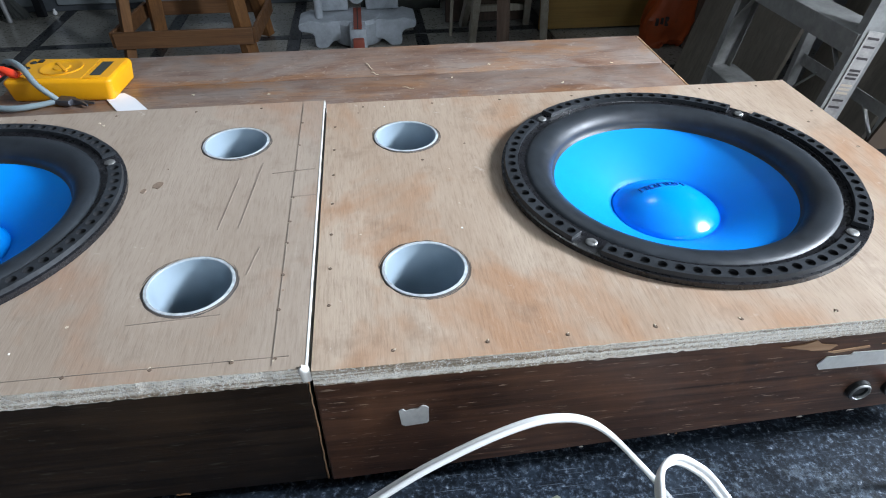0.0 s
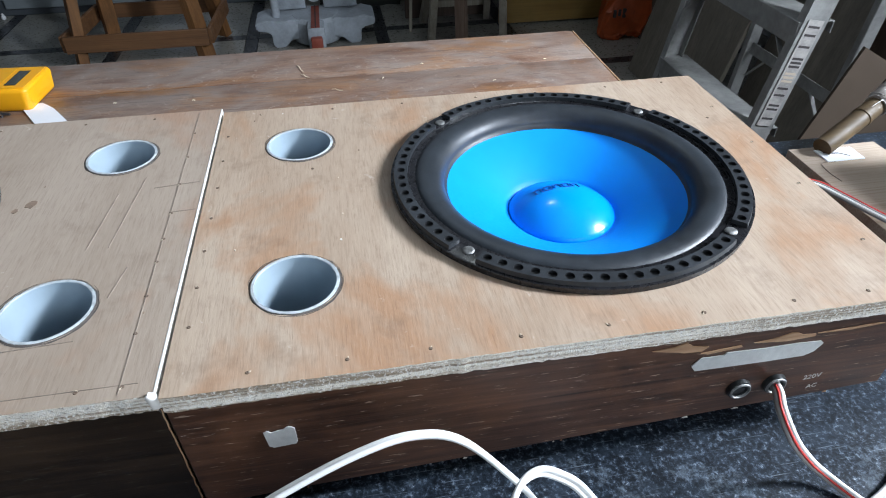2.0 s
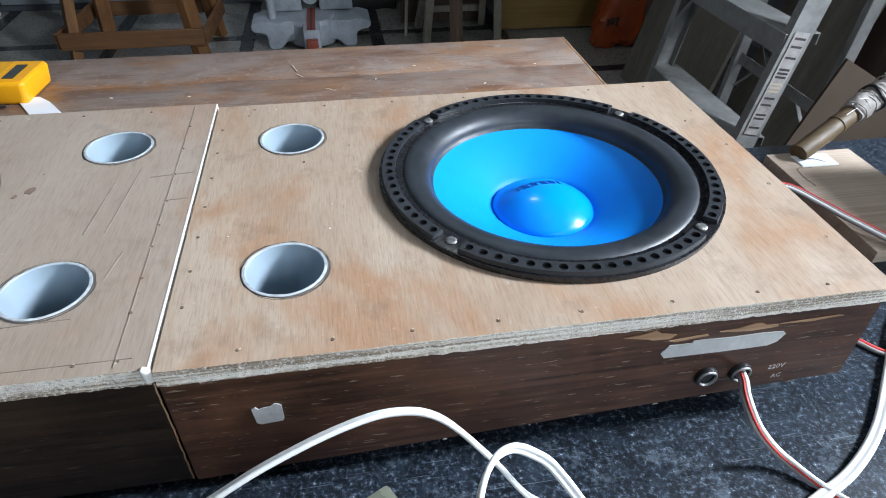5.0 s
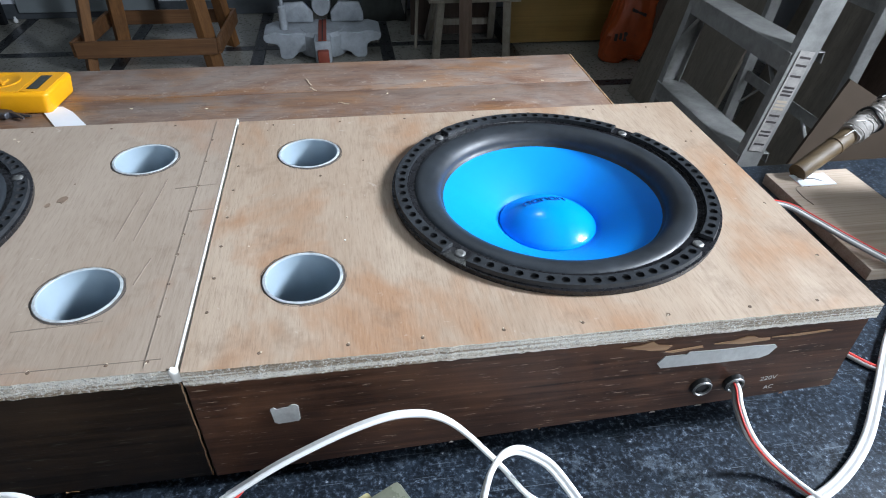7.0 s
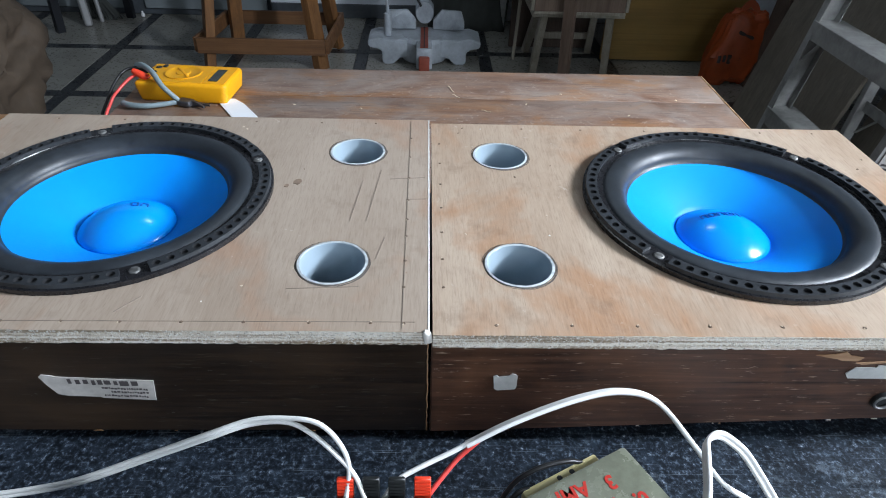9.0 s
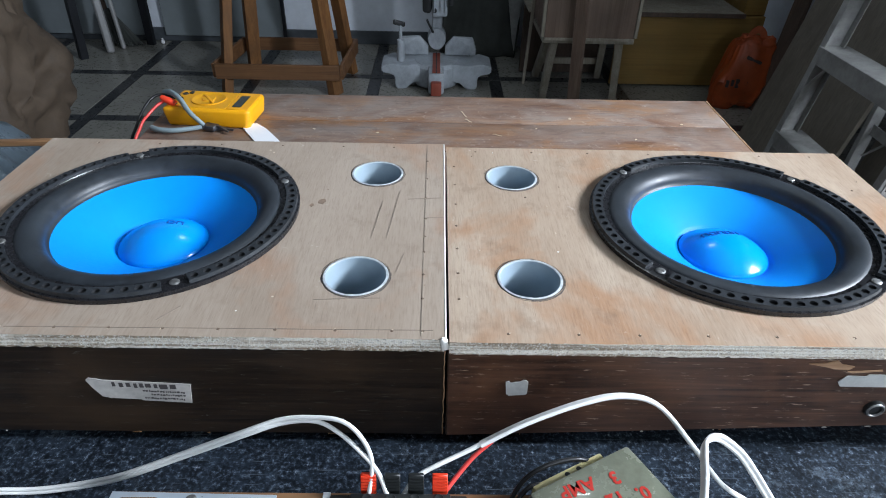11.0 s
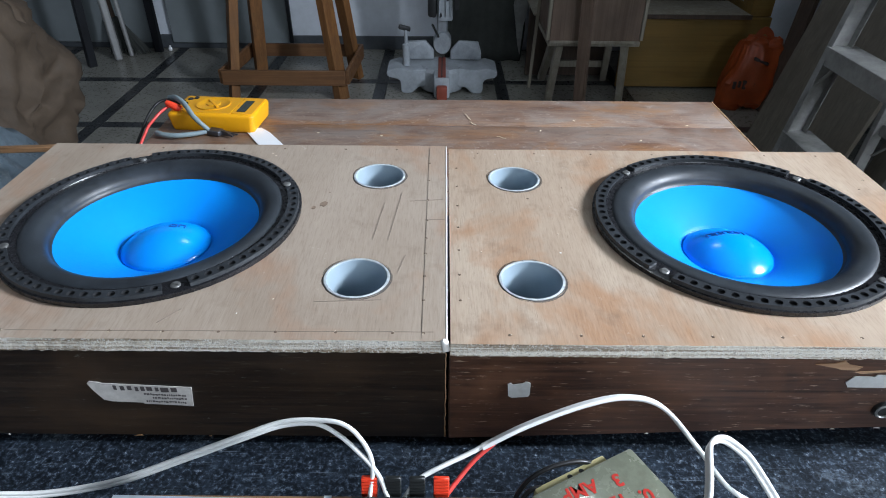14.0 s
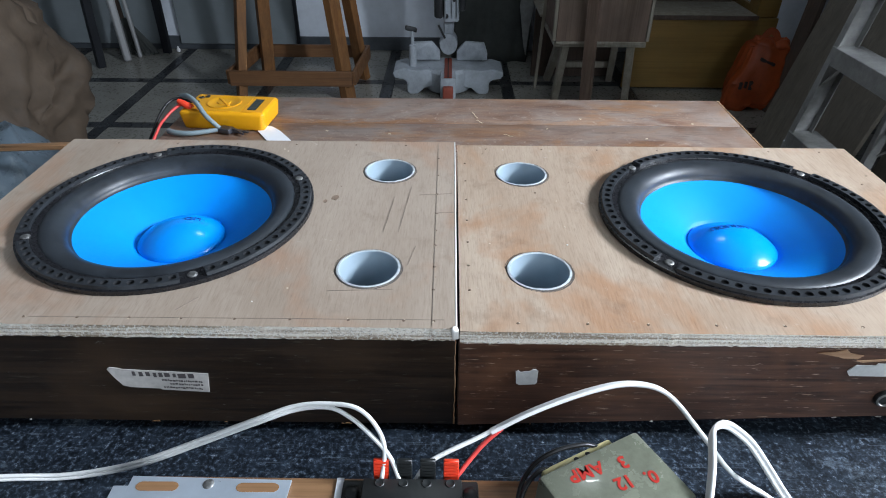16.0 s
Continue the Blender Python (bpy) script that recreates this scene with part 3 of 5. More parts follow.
def rough_line(x0, x1, y, n, amp, seed):
    return [(x0 + (x1 - x0) * i / n, y + amp * noise.noise(Vector((i * 1.37, seed, 0.5)))) for i in range(n + 1)]


def cabinet(label, x0, x1, y0, y1, ports, centre, turn, ply, mark, seed, base, slope):
    root = thing("loudspeaker_cabinet", label, "speaker", "pair of loudspeaker cabinets on the counter")
    zb = TOP - 0.0106
    for nm, a in (("front_panel", (x0 - (0.0012 if x0 > 0 else 0), x1 + (0.0012 if x1 < 0 else 0), y0 + 0.001, y0 + 0.014, GRAN + 0.0005, zb)), ("back_panel", (x0, x1, y1 - 0.014, y1 - 0.001, GRAN + 0.0005, zb)),
                  ("side_panel", (x0, x0 + 0.013, y0 + 0.0142, y1 - 0.0142, GRAN + 0.0005, zb)), ("side_panel", (x1 - 0.013, x1, y0 + 0.0142, y1 - 0.0142, GRAN + 0.0005, zb)),
                  ("bottom_panel", (x0 + 0.0132, x1 - 0.0132, y0 + 0.0142, y1 - 0.0142, GRAN + 0.001, GRAN + 0.008))):
        b = box(*a, 0.001, 1)
        for v in b.verts:
            if v.co.z < GRAN + 0.02:
                v.co.z += base + slope * max(v.co.x, 0) - GRAN
        part(nm, b, VENEER if x0 > 0 else VENEER_BLACK, root, "dark brown veneer with worn edges" if nm == "front_panel" else "")
    out = rough_line(x0 - 0.0005, x1 + 0.001, y0 - 0.0010, 140, 0.0005, seed)
    out += [(x1 + 0.001, y1), (x0 - 0.0005, y1)]
    baffle = part("baffle", sheet(out, [(px, py_, 0.0236) for px, py_ in ports] + [(centre[0], centre[1], 0.103)], zb + 0.0003, TOP), [ply, PLY_EDGE], root, "sanded plywood baffle with rough layered edge", smooth=20)
    for px, py_ in ports:
        t = part("port_tube", lathe([(0.0213, -0.066), (0.0213, 0.0001), (0.0215, 0.0003), (0.0233, 0.0003), (0.0235, 0.0001), (0.0235, -0.066)], 56, True), PVC, root, "grey plastic bass port tube")
        t.matrix_local = pose(px, py_, TOP)
        c = part("cut_rim", crumple(lathe([(0.02145, 0.0003), (0.0217, 0.0006), (0.0231, 0.0006), (0.0234, 0.0003)], 72), 0.00018, 700, px * 40), PVC_CUT, t)
        sm = bmesh.new()
        inner, outer = [], []
        for i in range(40):
            a = math.tau * i / 40
            k = 0.0243 + 0.0011 * noise.noise(Vector((math.cos(a) * 3, math.sin(a) * 3, px * 90 + py_ * 50))) + 0.0004 * noise.noise(Vector((math.cos(a) * 11, math.sin(a) * 11, px * 90)))
            inner.append(sm.verts.new((0.0236 * math.cos(a), 0.0236 * math.sin(a), 0.0006)))
            outer.append(sm.verts.new((k * math.cos(a), k * math.sin(a), 0.0001)))
        for i in range(40):
            sm.faces.new((inner[i], outer[i], outer[(i + 1) % 40], inner[(i + 1) % 40]))
        part("glue_ring", sm, GLUE, t, "dark uneven glue bead")
        for q, (ra, a0, a1) in enumerate(((0.0247, -125, 40), (0.0253, -95, 10), (0.0250, 115, 175))):
            arc = []
            for i in range(25):
                a = radians(a0 + (a1 - a0) * i / 24)
                k = ra + 0.0005 * noise.noise(Vector((i * 0.35, px * 70 + q, py_ * 30)))
                arc.append((k * math.cos(a), k * math.sin(a), 0.0001))
            part("scribed_arc", sweep(arc, [(-0.00022, 0), (0.00022, 0), (0.00022, 0.00012), (-0.00022, 0.00012)], 1, taper=lambda u: 0.25 + math.sin(math.pi * u)), GLUE, t, smooth=0)
    woofer(root, *centre, turn, mark)
    return root, baffle


def nails(root, spots):
    for x, y in spots:
        n = part("nail", NAIL_MESH, None, root)
        n.matrix_local = pose(x, y, TOP + 0.0001, 0, 0, x * 9000)
        # most nail holes get a pale fleck at one side
        if int(abs(x) * 7919 + y * 3571) % 3:
            c = part("splinter", NAIL_FLECK_MESH, None, n)
            c.matrix_local = pose(0.0009, 0.0006, 0.0, 0, 0, 60 + x * 4000)


def pencil(root, x0, y0, x1, y1, w=0.0003):
    part("pencil_line", beam((x0, y0, TOP + 0.0002), (x1, y1, TOP + 0.0002), w, 0.0003, 0), PENCIL, root, smooth=0)


right_cab, _b = cabinet("dark brown loudspeaker box with a blue woofer and silver tape", 0.002, 0.388, 0.0035, 0.281,
                        [(0.0595, 0.0685), (0.0603, 0.2195)], (0.234, 0.1452), 41.5, PLY, "ooooo", 1.3, 0.862, 0.051)
left_cab, _b = cabinet("dark brown loudspeaker box with a blue woofer and torn label", -0.389, -0.0025, 0.006, 0.288,
                       [(-0.0644, 0.0695), (-0.0617, 0.2235)], (-0.2355, 0.1488), 27.5, PLY_GREY, "   oo", 7.7, 0.860, 0.0)
nails(right_cab, [(x, 0.0108) for x in (0.039, 0.084, 0.123, 0.167, 0.211, 0.261, 0.310, 0.352)] + [(x, 0.272) for x in (0.03, 0.085, 0.14, 0.20, 0.25, 0.31, 0.36)]
      + [(0.0085, y) for y in (0.045, 0.074, 0.105, 0.137, 0.171, 0.205, 0.24)] + [(0.379, y) for y in (0.05, 0.11, 0.165, 0.222)] + [(0.366, 0.205), (0.069, 0.184)])
nails(left_cab, [(x, 0.0122) for x in (-0.283, -0.248, -0.214, -0.180, -0.145, -0.109, -0.071, -0.035, -0.0155)] + [(x, 0.279) for x in (-0.34, -0.28, -0.22, -0.16, -0.10, -0.05)]
      + [(-0.0165, y) for y in (0.045, 0.072, 0.1, 0.121, 0.147, 0.18, 0.215, 0.25)])
pencil(left_cab, -0.0165, 0.008, -0.0172, 0.284)
pencil(left_cab, -0.28, 0.0122, -0.009, 0.0132)
pencil(left_cab, -0.046, 0.118, -0.0395, 0.192, 0.0004)
pencil(left_cab, -0.058, 0.118, -0.053, 0.175, 0.0004)
pencil(left_cab, -0.09, 0.0425, -0.045, 0.045, 0.0004)
pencil(left_cab, -0.036, 0.074, -0.0315, 0.098, 0.0004)
pencil(left_cab, -0.187, 0.020, -0.176, 0.034, 0.0004)
pencil(left_cab, -0.018, 0.148, -0.002, 0.149, 0.0004)
pencil(left_cab, -0.032, 0.178, -0.004, 0.181, 0.0005)
# the primed white edge of the left baffle at the joint, and a filler dab on the corner
part("primed_edge", box(-0.0015, -0.0003, 0.0065, 0.2875, TOP - 0.0105, TOP + 0.0003, 0.0003, 1), WHITE_EDGE, left_cab, "white primed baffle edge")
part("filler_dab", crumple(crumple(box(-0.0036, 0.0008, 0.0030, 0.0066, TOP - 0.0085, TOP + 0.0007, 0.0014, 3), 0.0012, 260), 0.0006, 900), WHITE_EDGE, left_cab, "white filler dab on the corner")


def scrap(root, pts, material_, label, y, name="patch"):
    b = polygon(pts, -0.0006)
    o = part(name, b, material_, root, label, smooth=0)
    o.matrix_local = pose(0, y, 0)
    return o


scrap(right_cab, [(0.0395, 0.9185), (0.0415, 0.9195), (0.043, 0.9178), (0.0455, 0.9186), (0.049, 0.9190), (0.051, 0.9208), (0.0532, 0.9203), (0.0545, 0.9188), (0.0545, 0.9085), (0.0535, 0.9068), (0.0425, 0.9058), (0.0405, 0.9075)], SILVER_TAPE, "torn square of silver tape", 0.0043, "tape_square")
scrap(right_cab, [(0.259, 0.9225), (0.263, 0.928), (0.276, 0.9278), (0.277, 0.9296), (0.300, 0.9288), (0.318, 0.9292), (0.3315, 0.9285), (0.3335, 0.9265), (0.330, 0.9205), (0.325, 0.9182), (0.300, 0.9178), (0.262, 0.9182)], SILVER_TAPE, "strip of silver tape", 0.0043, "tape_strip")
scrap(right_cab, [(0.234, 0.9385), (0.246, 0.9395), (0.252, 0.9418), (0.256, 0.9385), (0.265, 0.9365), (0.262, 0.9335), (0.252, 0.934), (0.249, 0.9352)], RAW_WOOD, "chipped veneer showing raw wood", 0.0044, "veneer_chip")
scrap(right_cab, [(0.291, 0.9342), (0.302, 0.9352), (0.311, 0.938), (0.315, 0.9375), (0.319, 0.9352), (0.326, 0.9348), (0.326, 0.9332), (0.310, 0.9322)], RAW_WOOD, "chipped veneer showing raw wood", 0.0044, "veneer_chip")
scrap(right_cab, [(0.327, 0.935), (0.362, 0.9366), (0.366, 0.9358), (0.345, 0.9342)], RAW_WOOD, "chipped veneer showing raw wood", 0.0044, "veneer_chip")
scrap(right_cab, [(0.262, 0.9318), (0.284, 0.9338), (0.285, 0.9325), (0.266, 0.9305)], RAW_WOOD, "chipped veneer showing raw wood", 0.0044, "veneer_chip")
lab = scrap(left_cab, [(-0.2385, 0.9135), (-0.2365, 0.9155), (-0.230, 0.9145), (-0.2285, 0.9137), (-0.170, 0.9105), (-0.1725, 0.8925), (-0.205, 0.8945), (-0.206, 0.8955), (-0.226, 0.8965), (-0.2315, 0.898), (-0.236, 0.9065)], LABEL_PAPER, "worn silvery paper label, torn at one end", 0.0068, "label")
random.seed(14)
for z0, x0, x1, h in ((0.9098, -0.222, -0.180, 0.0042), (0.9040, -0.203, -0.176, 0.0015), (0.9005, -0.198, -0.175, 0.0014), (0.8972, -0.203, -0.177, 0.0013)):
    x = x0
    while x < x1:
        w = random.uniform(0.5, 1.6) * h * 0.8
        zz = z0 - 0.052 * (x - x0) + random.uniform(-0.0003, 0.0003)
        part("print_bar", box(x, x + w, -0.0009, -0.0005, zz - h / 2 * random.uniform(0.6, 1), zz + h / 2), LABEL_INK, lab, smooth=0)
        x += w + h * random.uniform(0.25, 0.6)
for jx in (0.2935, 0.3150):
    j = part("jack_socket", lathe([(0.0042, -0.008), (0.0042, 0.002), (0.0050, 0.0028), (0.0066, 0.0022), (0.0070, 0.0), (0.0070, -0.002)], 28), BLACK_PLASTIC, right_cab, "black jack socket with a metal rim")
    j.matrix_local = pose(jx, 0.0043, 0.8972, 90, 0, 0)
    k = part("socket_rim", lathe([(0.0044, 0.0021), (0.0050, 0.0034), (0.0058, 0.0032), (0.0062, 0.0026)], 28), SCREW, j)
    d = part("socket_core", lathe([(0.0042, 0.0012), (0.0, 0.0012)], 20), SAW_HOLE_BLACK, j)
part("worn_edge", crumple(sweep([(-0.0012, 0.0066, 0.862 + 0.0068 * i) for i in range(13)], ring(0.00045, 6), 3), 0.0005, 240), RAW_WOOD, left_cab, "pale worn veneer edge")
random.seed(21)
for k in range(13):
    x = random.choice((random.uniform(-0.38, -0.01), random.uniform(0.01, 0.38)))
    w = random.uniform(0.001, 0.007)
    zb = 0.8607 if x < 0 else 0.8627 + 0.051 * x
    b = polygon([(x, zb), (x + w, zb), (x + w * 0.8, zb + random.uniform(0.0006, 0.0014)), (x + w * 0.3, zb + random.uniform(0.0004, 0.0010))], -0.0004)
    part("edge_chip", moved(b, pose(0, 0.0069 if x < 0 else 0.0044, 0)), BATTEN if k % 3 else LABEL_PAPER, left_cab if x < 0 else right_cab, smooth=0)

# packing strips that lift the boxes off the granite
for x, hi in ((-0.33, 0.8602), (-0.06, 0.8602), (0.06, 0.8652), (0.33, 0.8790)):
    tagged(part("packing_strip", box(x - 0.012, x + 0.012, 0.05, 0.25, GRAN, hi, 0.0008, 1), BATTEN), "brown wooden packing strip under a speaker box", "strip", "packing strips under the boxes")

# a knot in the left baffle, splinters and flecks on both
KNOT = plain("knot_stain", (0.275, 0.195, 0.140), 0.7, vary=0.4, scale=400)


def fleck(root, x, y, r, m, name, seed):
    pts = [(x + r * (1 + 0.5 * noise.noise(Vector((math.cos(a) * 2, math.sin(a) * 2, seed)))) * math.cos(a), y + 1.3 * r * (1 + 0.5 * noise.noise(Vector((math.sin(a) * 2, math.cos(a) * 2, seed + 5)))) * math.sin(a)) for a in [math.tau * i / 10 for i in range(10)]]
    part(name, moved(polygon(pts, 0.0003, "z"), pose(0, 0, TOP)), m, root, smooth=0)


fleck(left_cab, -0.1045, 0.172, 0.0032, KNOT, "knot", 1.0)
fleck(left_cab, -0.112, 0.166, 0.0018, KNOT, "knot", 2.0)
random.seed(31)
for k in range(34):
    right = k % 3 > 0
    x, y = (random.uniform(0.01, 0.38), random.uniform(0.016, 0.275)) if right else (random.uniform(-0.36, -0.012), random.uniform(0.02, 0.28))
    cx, cy = (0.234, 0.1463) if right else (-0.2355, 0.1488)
    if math.hypot(x - cx, y - cy) < 0.122 or any(math.hypot(x - a, y - b) < 0.03 for a, b in ((0.0595, 0.0685), (0.0603, 0.2195), (-0.0644, 0.0695), (-0.0617, 0.2235))):
        continue
    fleck(right_cab if right else left_cab, x, y, random.uniform(0.0004, 0.0011), random.choice((WHITE_EDGE, SHAVING_PALE, KNOT)), "fleck", k * 1.3)


# ---- cables ----
def cable(name, label, category="cable"):
    return thing(name, label, category)


right_lead = cable("speaker_cable", "white flat two-core cable, looped once on the granite")
R_LINE = [(-0.006, -0.050, 0.902), (0.021, -0.040, 0.911), (0.049, -0.032, 0.922), (0.084, -0.024, 0.9315), (0.110, -0.020, 0.9332), (0.132, -0.022, 0.9265), (0.157, -0.030, 0.899), (0.177, -0.043, 0.8775), (0.2056, -0.0446, 0.8555), (0.2241, -0.0674, 0.8555), (0.245, -0.10, 0.8555)]
part("sheath", sweep(R_LINE[1:], twin(0.0015), 8, (0, 0.5, 1)), WHITE_CABLE, right_lead, smooth=50)
part("white_core", sweep([(-0.0255, -0.0635, 0.893), (-0.018, -0.056, 0.900), (-0.006, -0.050, 0.9035), (0.012, -0.0435, 0.9085), (0.024, -0.039, 0.9125)], ring(0.0015), 8), WHITE_CABLE, right_lead, smooth=50)
part("red_core", sweep([(-0.0025, -0.0635, 0.893), (0.008, -0.052, 0.899), (0.017, -0.0445, 0.9055), (0.028, -0.0385, 0.9125)], ring(0.0015), 8), RED_CABLE, right_lead, "red core of the cable", smooth=50)
part("loop", sweep([(0.120, -0.135, 0.8555), (0.119, -0.128, 0.890), (0.126, -0.110, 0.925), (0.134, -0.088, 0.938), (0.1425, -0.066, 0.935), (0.1505, -0.0505, 0.926), (0.1575, -0.0425, 0.922), (0.1665, -0.0375, 0.9165), (0.176, -0.0370, 0.909), (0.1855, -0.0385, 0.900), (0.1945, -0.0450, 0.889), (0.207, -0.0570, 0.873), (0.2215, -0.0699, 0.8590), (0.248, -0.115, 0.8590)], twin(0.0015), 8, (1, 0, 0.3)), WHITE_CABLE, right_lead, smooth=50)

left_lead = cable("speaker_cable", "white flat two-core cable arching over the granite")
L_LINE = [(-0.4552, -0.0564, 0.8548), (-0.3684, -0.0434, 0.8548), (-0.3044, -0.0380, 0.8548), (-0.2677, -0.0366, 0.8548), (-0.2353, -0.0368, 0.8620), (-0.2037, -0.0395, 0.8760), (-0.1633, -0.0379, 0.8950), (-0.123, -0.040, 0.918), (-0.098, -0.038, 0.928), (-0.077, -0.040, 0.9325)]
TAIL_A = [(-0.060, -0.044, 0.9335), (-0.049, -0.050, 0.925), (-0.0445, -0.056, 0.912), (-0.0470, -0.0655, 0.893)]
TAIL_B = [(-0.063, -0.045, 0.929), (-0.050, -0.052, 0.921), (-0.039, -0.058, 0.909), (-0.0325, -0.0655, 0.893)]
part("white_core", sweep(L_LINE + TAIL_A, ring(0.0014, 10, 0.0, 0.00125), 8, (0, 0.4, 1)), WHITE_CABLE, left_lead, smooth=50)
part("white_core", sweep(L_LINE + TAIL_B, ring(0.0014, 10, 0.0, -0.00125), 8, (0, 0.4, 1)), WHITE_CABLE, left_lead, smooth=50)

jack_lead = cable("jack_cable", "white two-core cable with a red stripe, plugged into the jack")
J_LINE = [(0.3150, 0.0040, 0.8972), (0.3125, -0.0040, 0.8985), (0.3085, -0.0140, 0.8975), (0.3085, -0.0270, 0.8915), (0.3213, -0.0293, 0.8740), (0.3350, -0.0336, 0.8600), (0.3489, -0.0517, 0.8552), (0.3631, -0.0681, 0.8552), (0.3904, -0.0889, 0.8552)]
part("white_core", sweep(J_LINE, ring(0.00155, 10, -0.0015), 8, (0, 1, 0.5)), GREY_CABLE, jack_lead, "greyish white core", smooth=50)
part("white_core", sweep(J_LINE, ring(0.00155, 10, 0.0015), 8, (0, 1, 0.5)), WHITE_CABLE, jack_lead, smooth=50)
part("red_stripe", sweep(J_LINE, ring(0.0007, 8, 0.0001, 0.0013), 8, (0, 1, 0.5)), RED_CABLE, jack_lead, "thin red stripe", smooth=50)
mains = cable("white_cable", "white flat two-core cable lying in a curve on the granite")
part("sheath", sweep([(0.5370, 0.1017, 0.8555), (0.4879, 0.0591, 0.8555), (0.4464, 0.0166, 0.8555), (0.4082, -0.0205, 0.8555), (0.3722, -0.0445, 0.8555), (0.3351, -0.0598, 0.8555), (0.2642, -0.0893, 0.8555)], twin(0.0019), 8, (0, 0.4, 1)), WHITE_CABLE, mains, smooth=50)

ribbon = cable("ribbon_cable", "red and grey ribbon cable beside the speaker box")
RB = [(0.4541, 0.2640, 0.8696), (0.4814, 0.2323, 0.8707), (0.5011, 0.2192, 0.8712), (0.5120, 0.1951, 0.8712), (0.5208, 0.1678, 0.8718), (0.5361, 0.1361, 0.8707), (0.5579, 0.1033, 0.8668), (0.62, 0.06, 0.8555), (0.68, 0.03, 0.8555)]
for k, (m, nm) in enumerate(((RED_CABLE, "red_core"), (GREY_CABLE, "grey_core"), (WHITE_CABLE, "white_core"), (GREY_CABLE, "grey_core"))):
    part(nm, sweep(RB, ring(0.0015, 8, (1.5 - k) * 0.0026), 8, (0, 0, 1)), m, ribbon, smooth=50)

rw = cable("red_wire", "red and grey wire pair beside the speaker box")
for k, m in enumerate((RED_CABLE, GREY_CABLE)):
    part("wire", sweep([(0.4289, 0.0999, 0.8538), (0.4354, 0.0704, 0.8538), (0.4497, 0.0475, 0.8538), (0.4606, 0.0344, 0.8538), (0.4923, 0.0114, 0.8538), (0.5578, -0.0039, 0.8538)], ring(0.0015, 8, 0.0015 - 0.003 * k), 8, (0, 0, 1)), m, rw, smooth=50)

# ---- on the granite, in front ----
batten = tagged(part("batten", box(-0.196, 0.060, -0.098, -0.058, GRAN, GRAN + 0.0355, 0.0008, 2), BATTEN), "varnished brown wooden batten on the granite", "batten")
GRAN2 = 0.88
brk = thing("metal_bracket", "bluish zinc steel bracket with slots on the batten", "bracket")
bm_b = sheet([(-0.2, -0.0945), (-0.103, -0.0945), (-0.101, -0.061), (-0.199, -0.0595)], [(-0.151, -0.0645, 0.0032)], GRAN2 + 0.0078, GRAN2 + 0.0092, 0, 0)
part("plate", bm_b, ZINC, brk, smooth=20)
part("lower_flange", box(-0.2085, -0.199, -0.0945, -0.066, GRAN2 + 0.0078, GRAN2 + 0.0092, 0.0006, 1), ZINC, brk)
for sx in (-0.1815, -0.1205):
    b = lathe([(0.0045, 0), (0.0045, 0.0006), (0.0, 0.0006)], 16)
    for v in b.verts:
        v.co.x += 0.0085 if v.co.x > 0 else -0.0085
        v.co.y *= 0.72
    o = part("slot", b, BATTEN, brk, "slot showing the wood below")
    o.matrix_local = pose(sx, -0.0665, GRAN2 + 0.0089)
o = part("screw", SCREW_MESH, None, brk)
o.matrix_local = pose(-0.151, -0.0645, GRAN2 + 0.0086, 0, 0, 40)

term = thing("terminal_block", "black push terminal block with red and black levers", "terminal block")
part("base", box(-0.0690, 0.0130, -0.0925, -0.0615, GRAN2 + 0.0077, GRAN2 + 0.0115, 0.0014, 2), BLACK_PLASTIC, term)
b = box(-0.0560, 0.0030, -0.090, -0.0655, GRAN2 + 0.0116, GRAN2 + 0.019, 0.0012, 2)
part("housing", b, BLACK_PLASTIC, term)
for i, tx in enumerate((-0.0455, -0.0315, -0.0175, -0.0035)):
    m = RED_PLASTIC if i in (0, 3) else BLACK_PLASTIC
    lv = box(-0.0046, 0.0046, -0.0015, 0.0015, 0.0, 0.0135, 0.0006, 1)
    for k in range(5):
        lv = box(-0.0042, 0.0042, -0.0021, -0.0013, 0.003 + 0.0021 * k, 0.0042 + 0.0021 * k, bm=lv)
    o = part("lever", moved(lv, pose(tx, -0.0625, GRAN2 + 0.0145, -18, 0, 0)), m, term, "red push lever" if i in (0, 3) else "black push lever")
    c = part("wire_slot", moved(lathe([(0.0, 0.0002), (0.0022, 0.0002), (0.0026, 0.0004), (0.0030, 0.0)], 14), pose(tx - 0.0005, -0.0690, GRAN2 + 0.0192)), BLACK_PLASTIC, term)
for sx in (-0.0625, 0.0080):
    o = part("screw", lathe([(0.0044, 0), (0.0044, 0.001), (0.003, 0.002), (0.0, 0.002)], 16), BLACK_PLASTIC, term, "black cross-head screw")
    o.matrix_local = pose(sx, -0.071, GRAN2 + 0.0116)
part("white_tag", box(-0.0735, -0.0690, -0.092, -0.0585, GRAN2 + 0.0077, GRAN2 + 0.0088, 0.0002, 1), WHITE_PAPER, term, "white tape tag")

tr = thing("transformer", "taped transformer with red handwriting, greenish film wrap", "transformer")
ux, uy = Vector((-0.883, -0.470, 0)), Vector((0.470, -0.883, 0))
TRM = Matrix(((ux.x, uy.x, 0, 0.1030), (ux.y, uy.y, 0, -0.0545), (0, 0, 1, 0.887), (0, 0, 0, 1)))
b = box(0.0, 0.068, 0.0, 0.048, -0.035, 0.0445, 0.0022, 2)
for v in b.verts:
    s = 1 + 0.05 * (v.co.z / 0.045 - 1) * -1
    v.co.x = 0.034 + (v.co.x - 0.034) * s
    v.co.y = 0.024 + (v.co.y - 0.024) * s
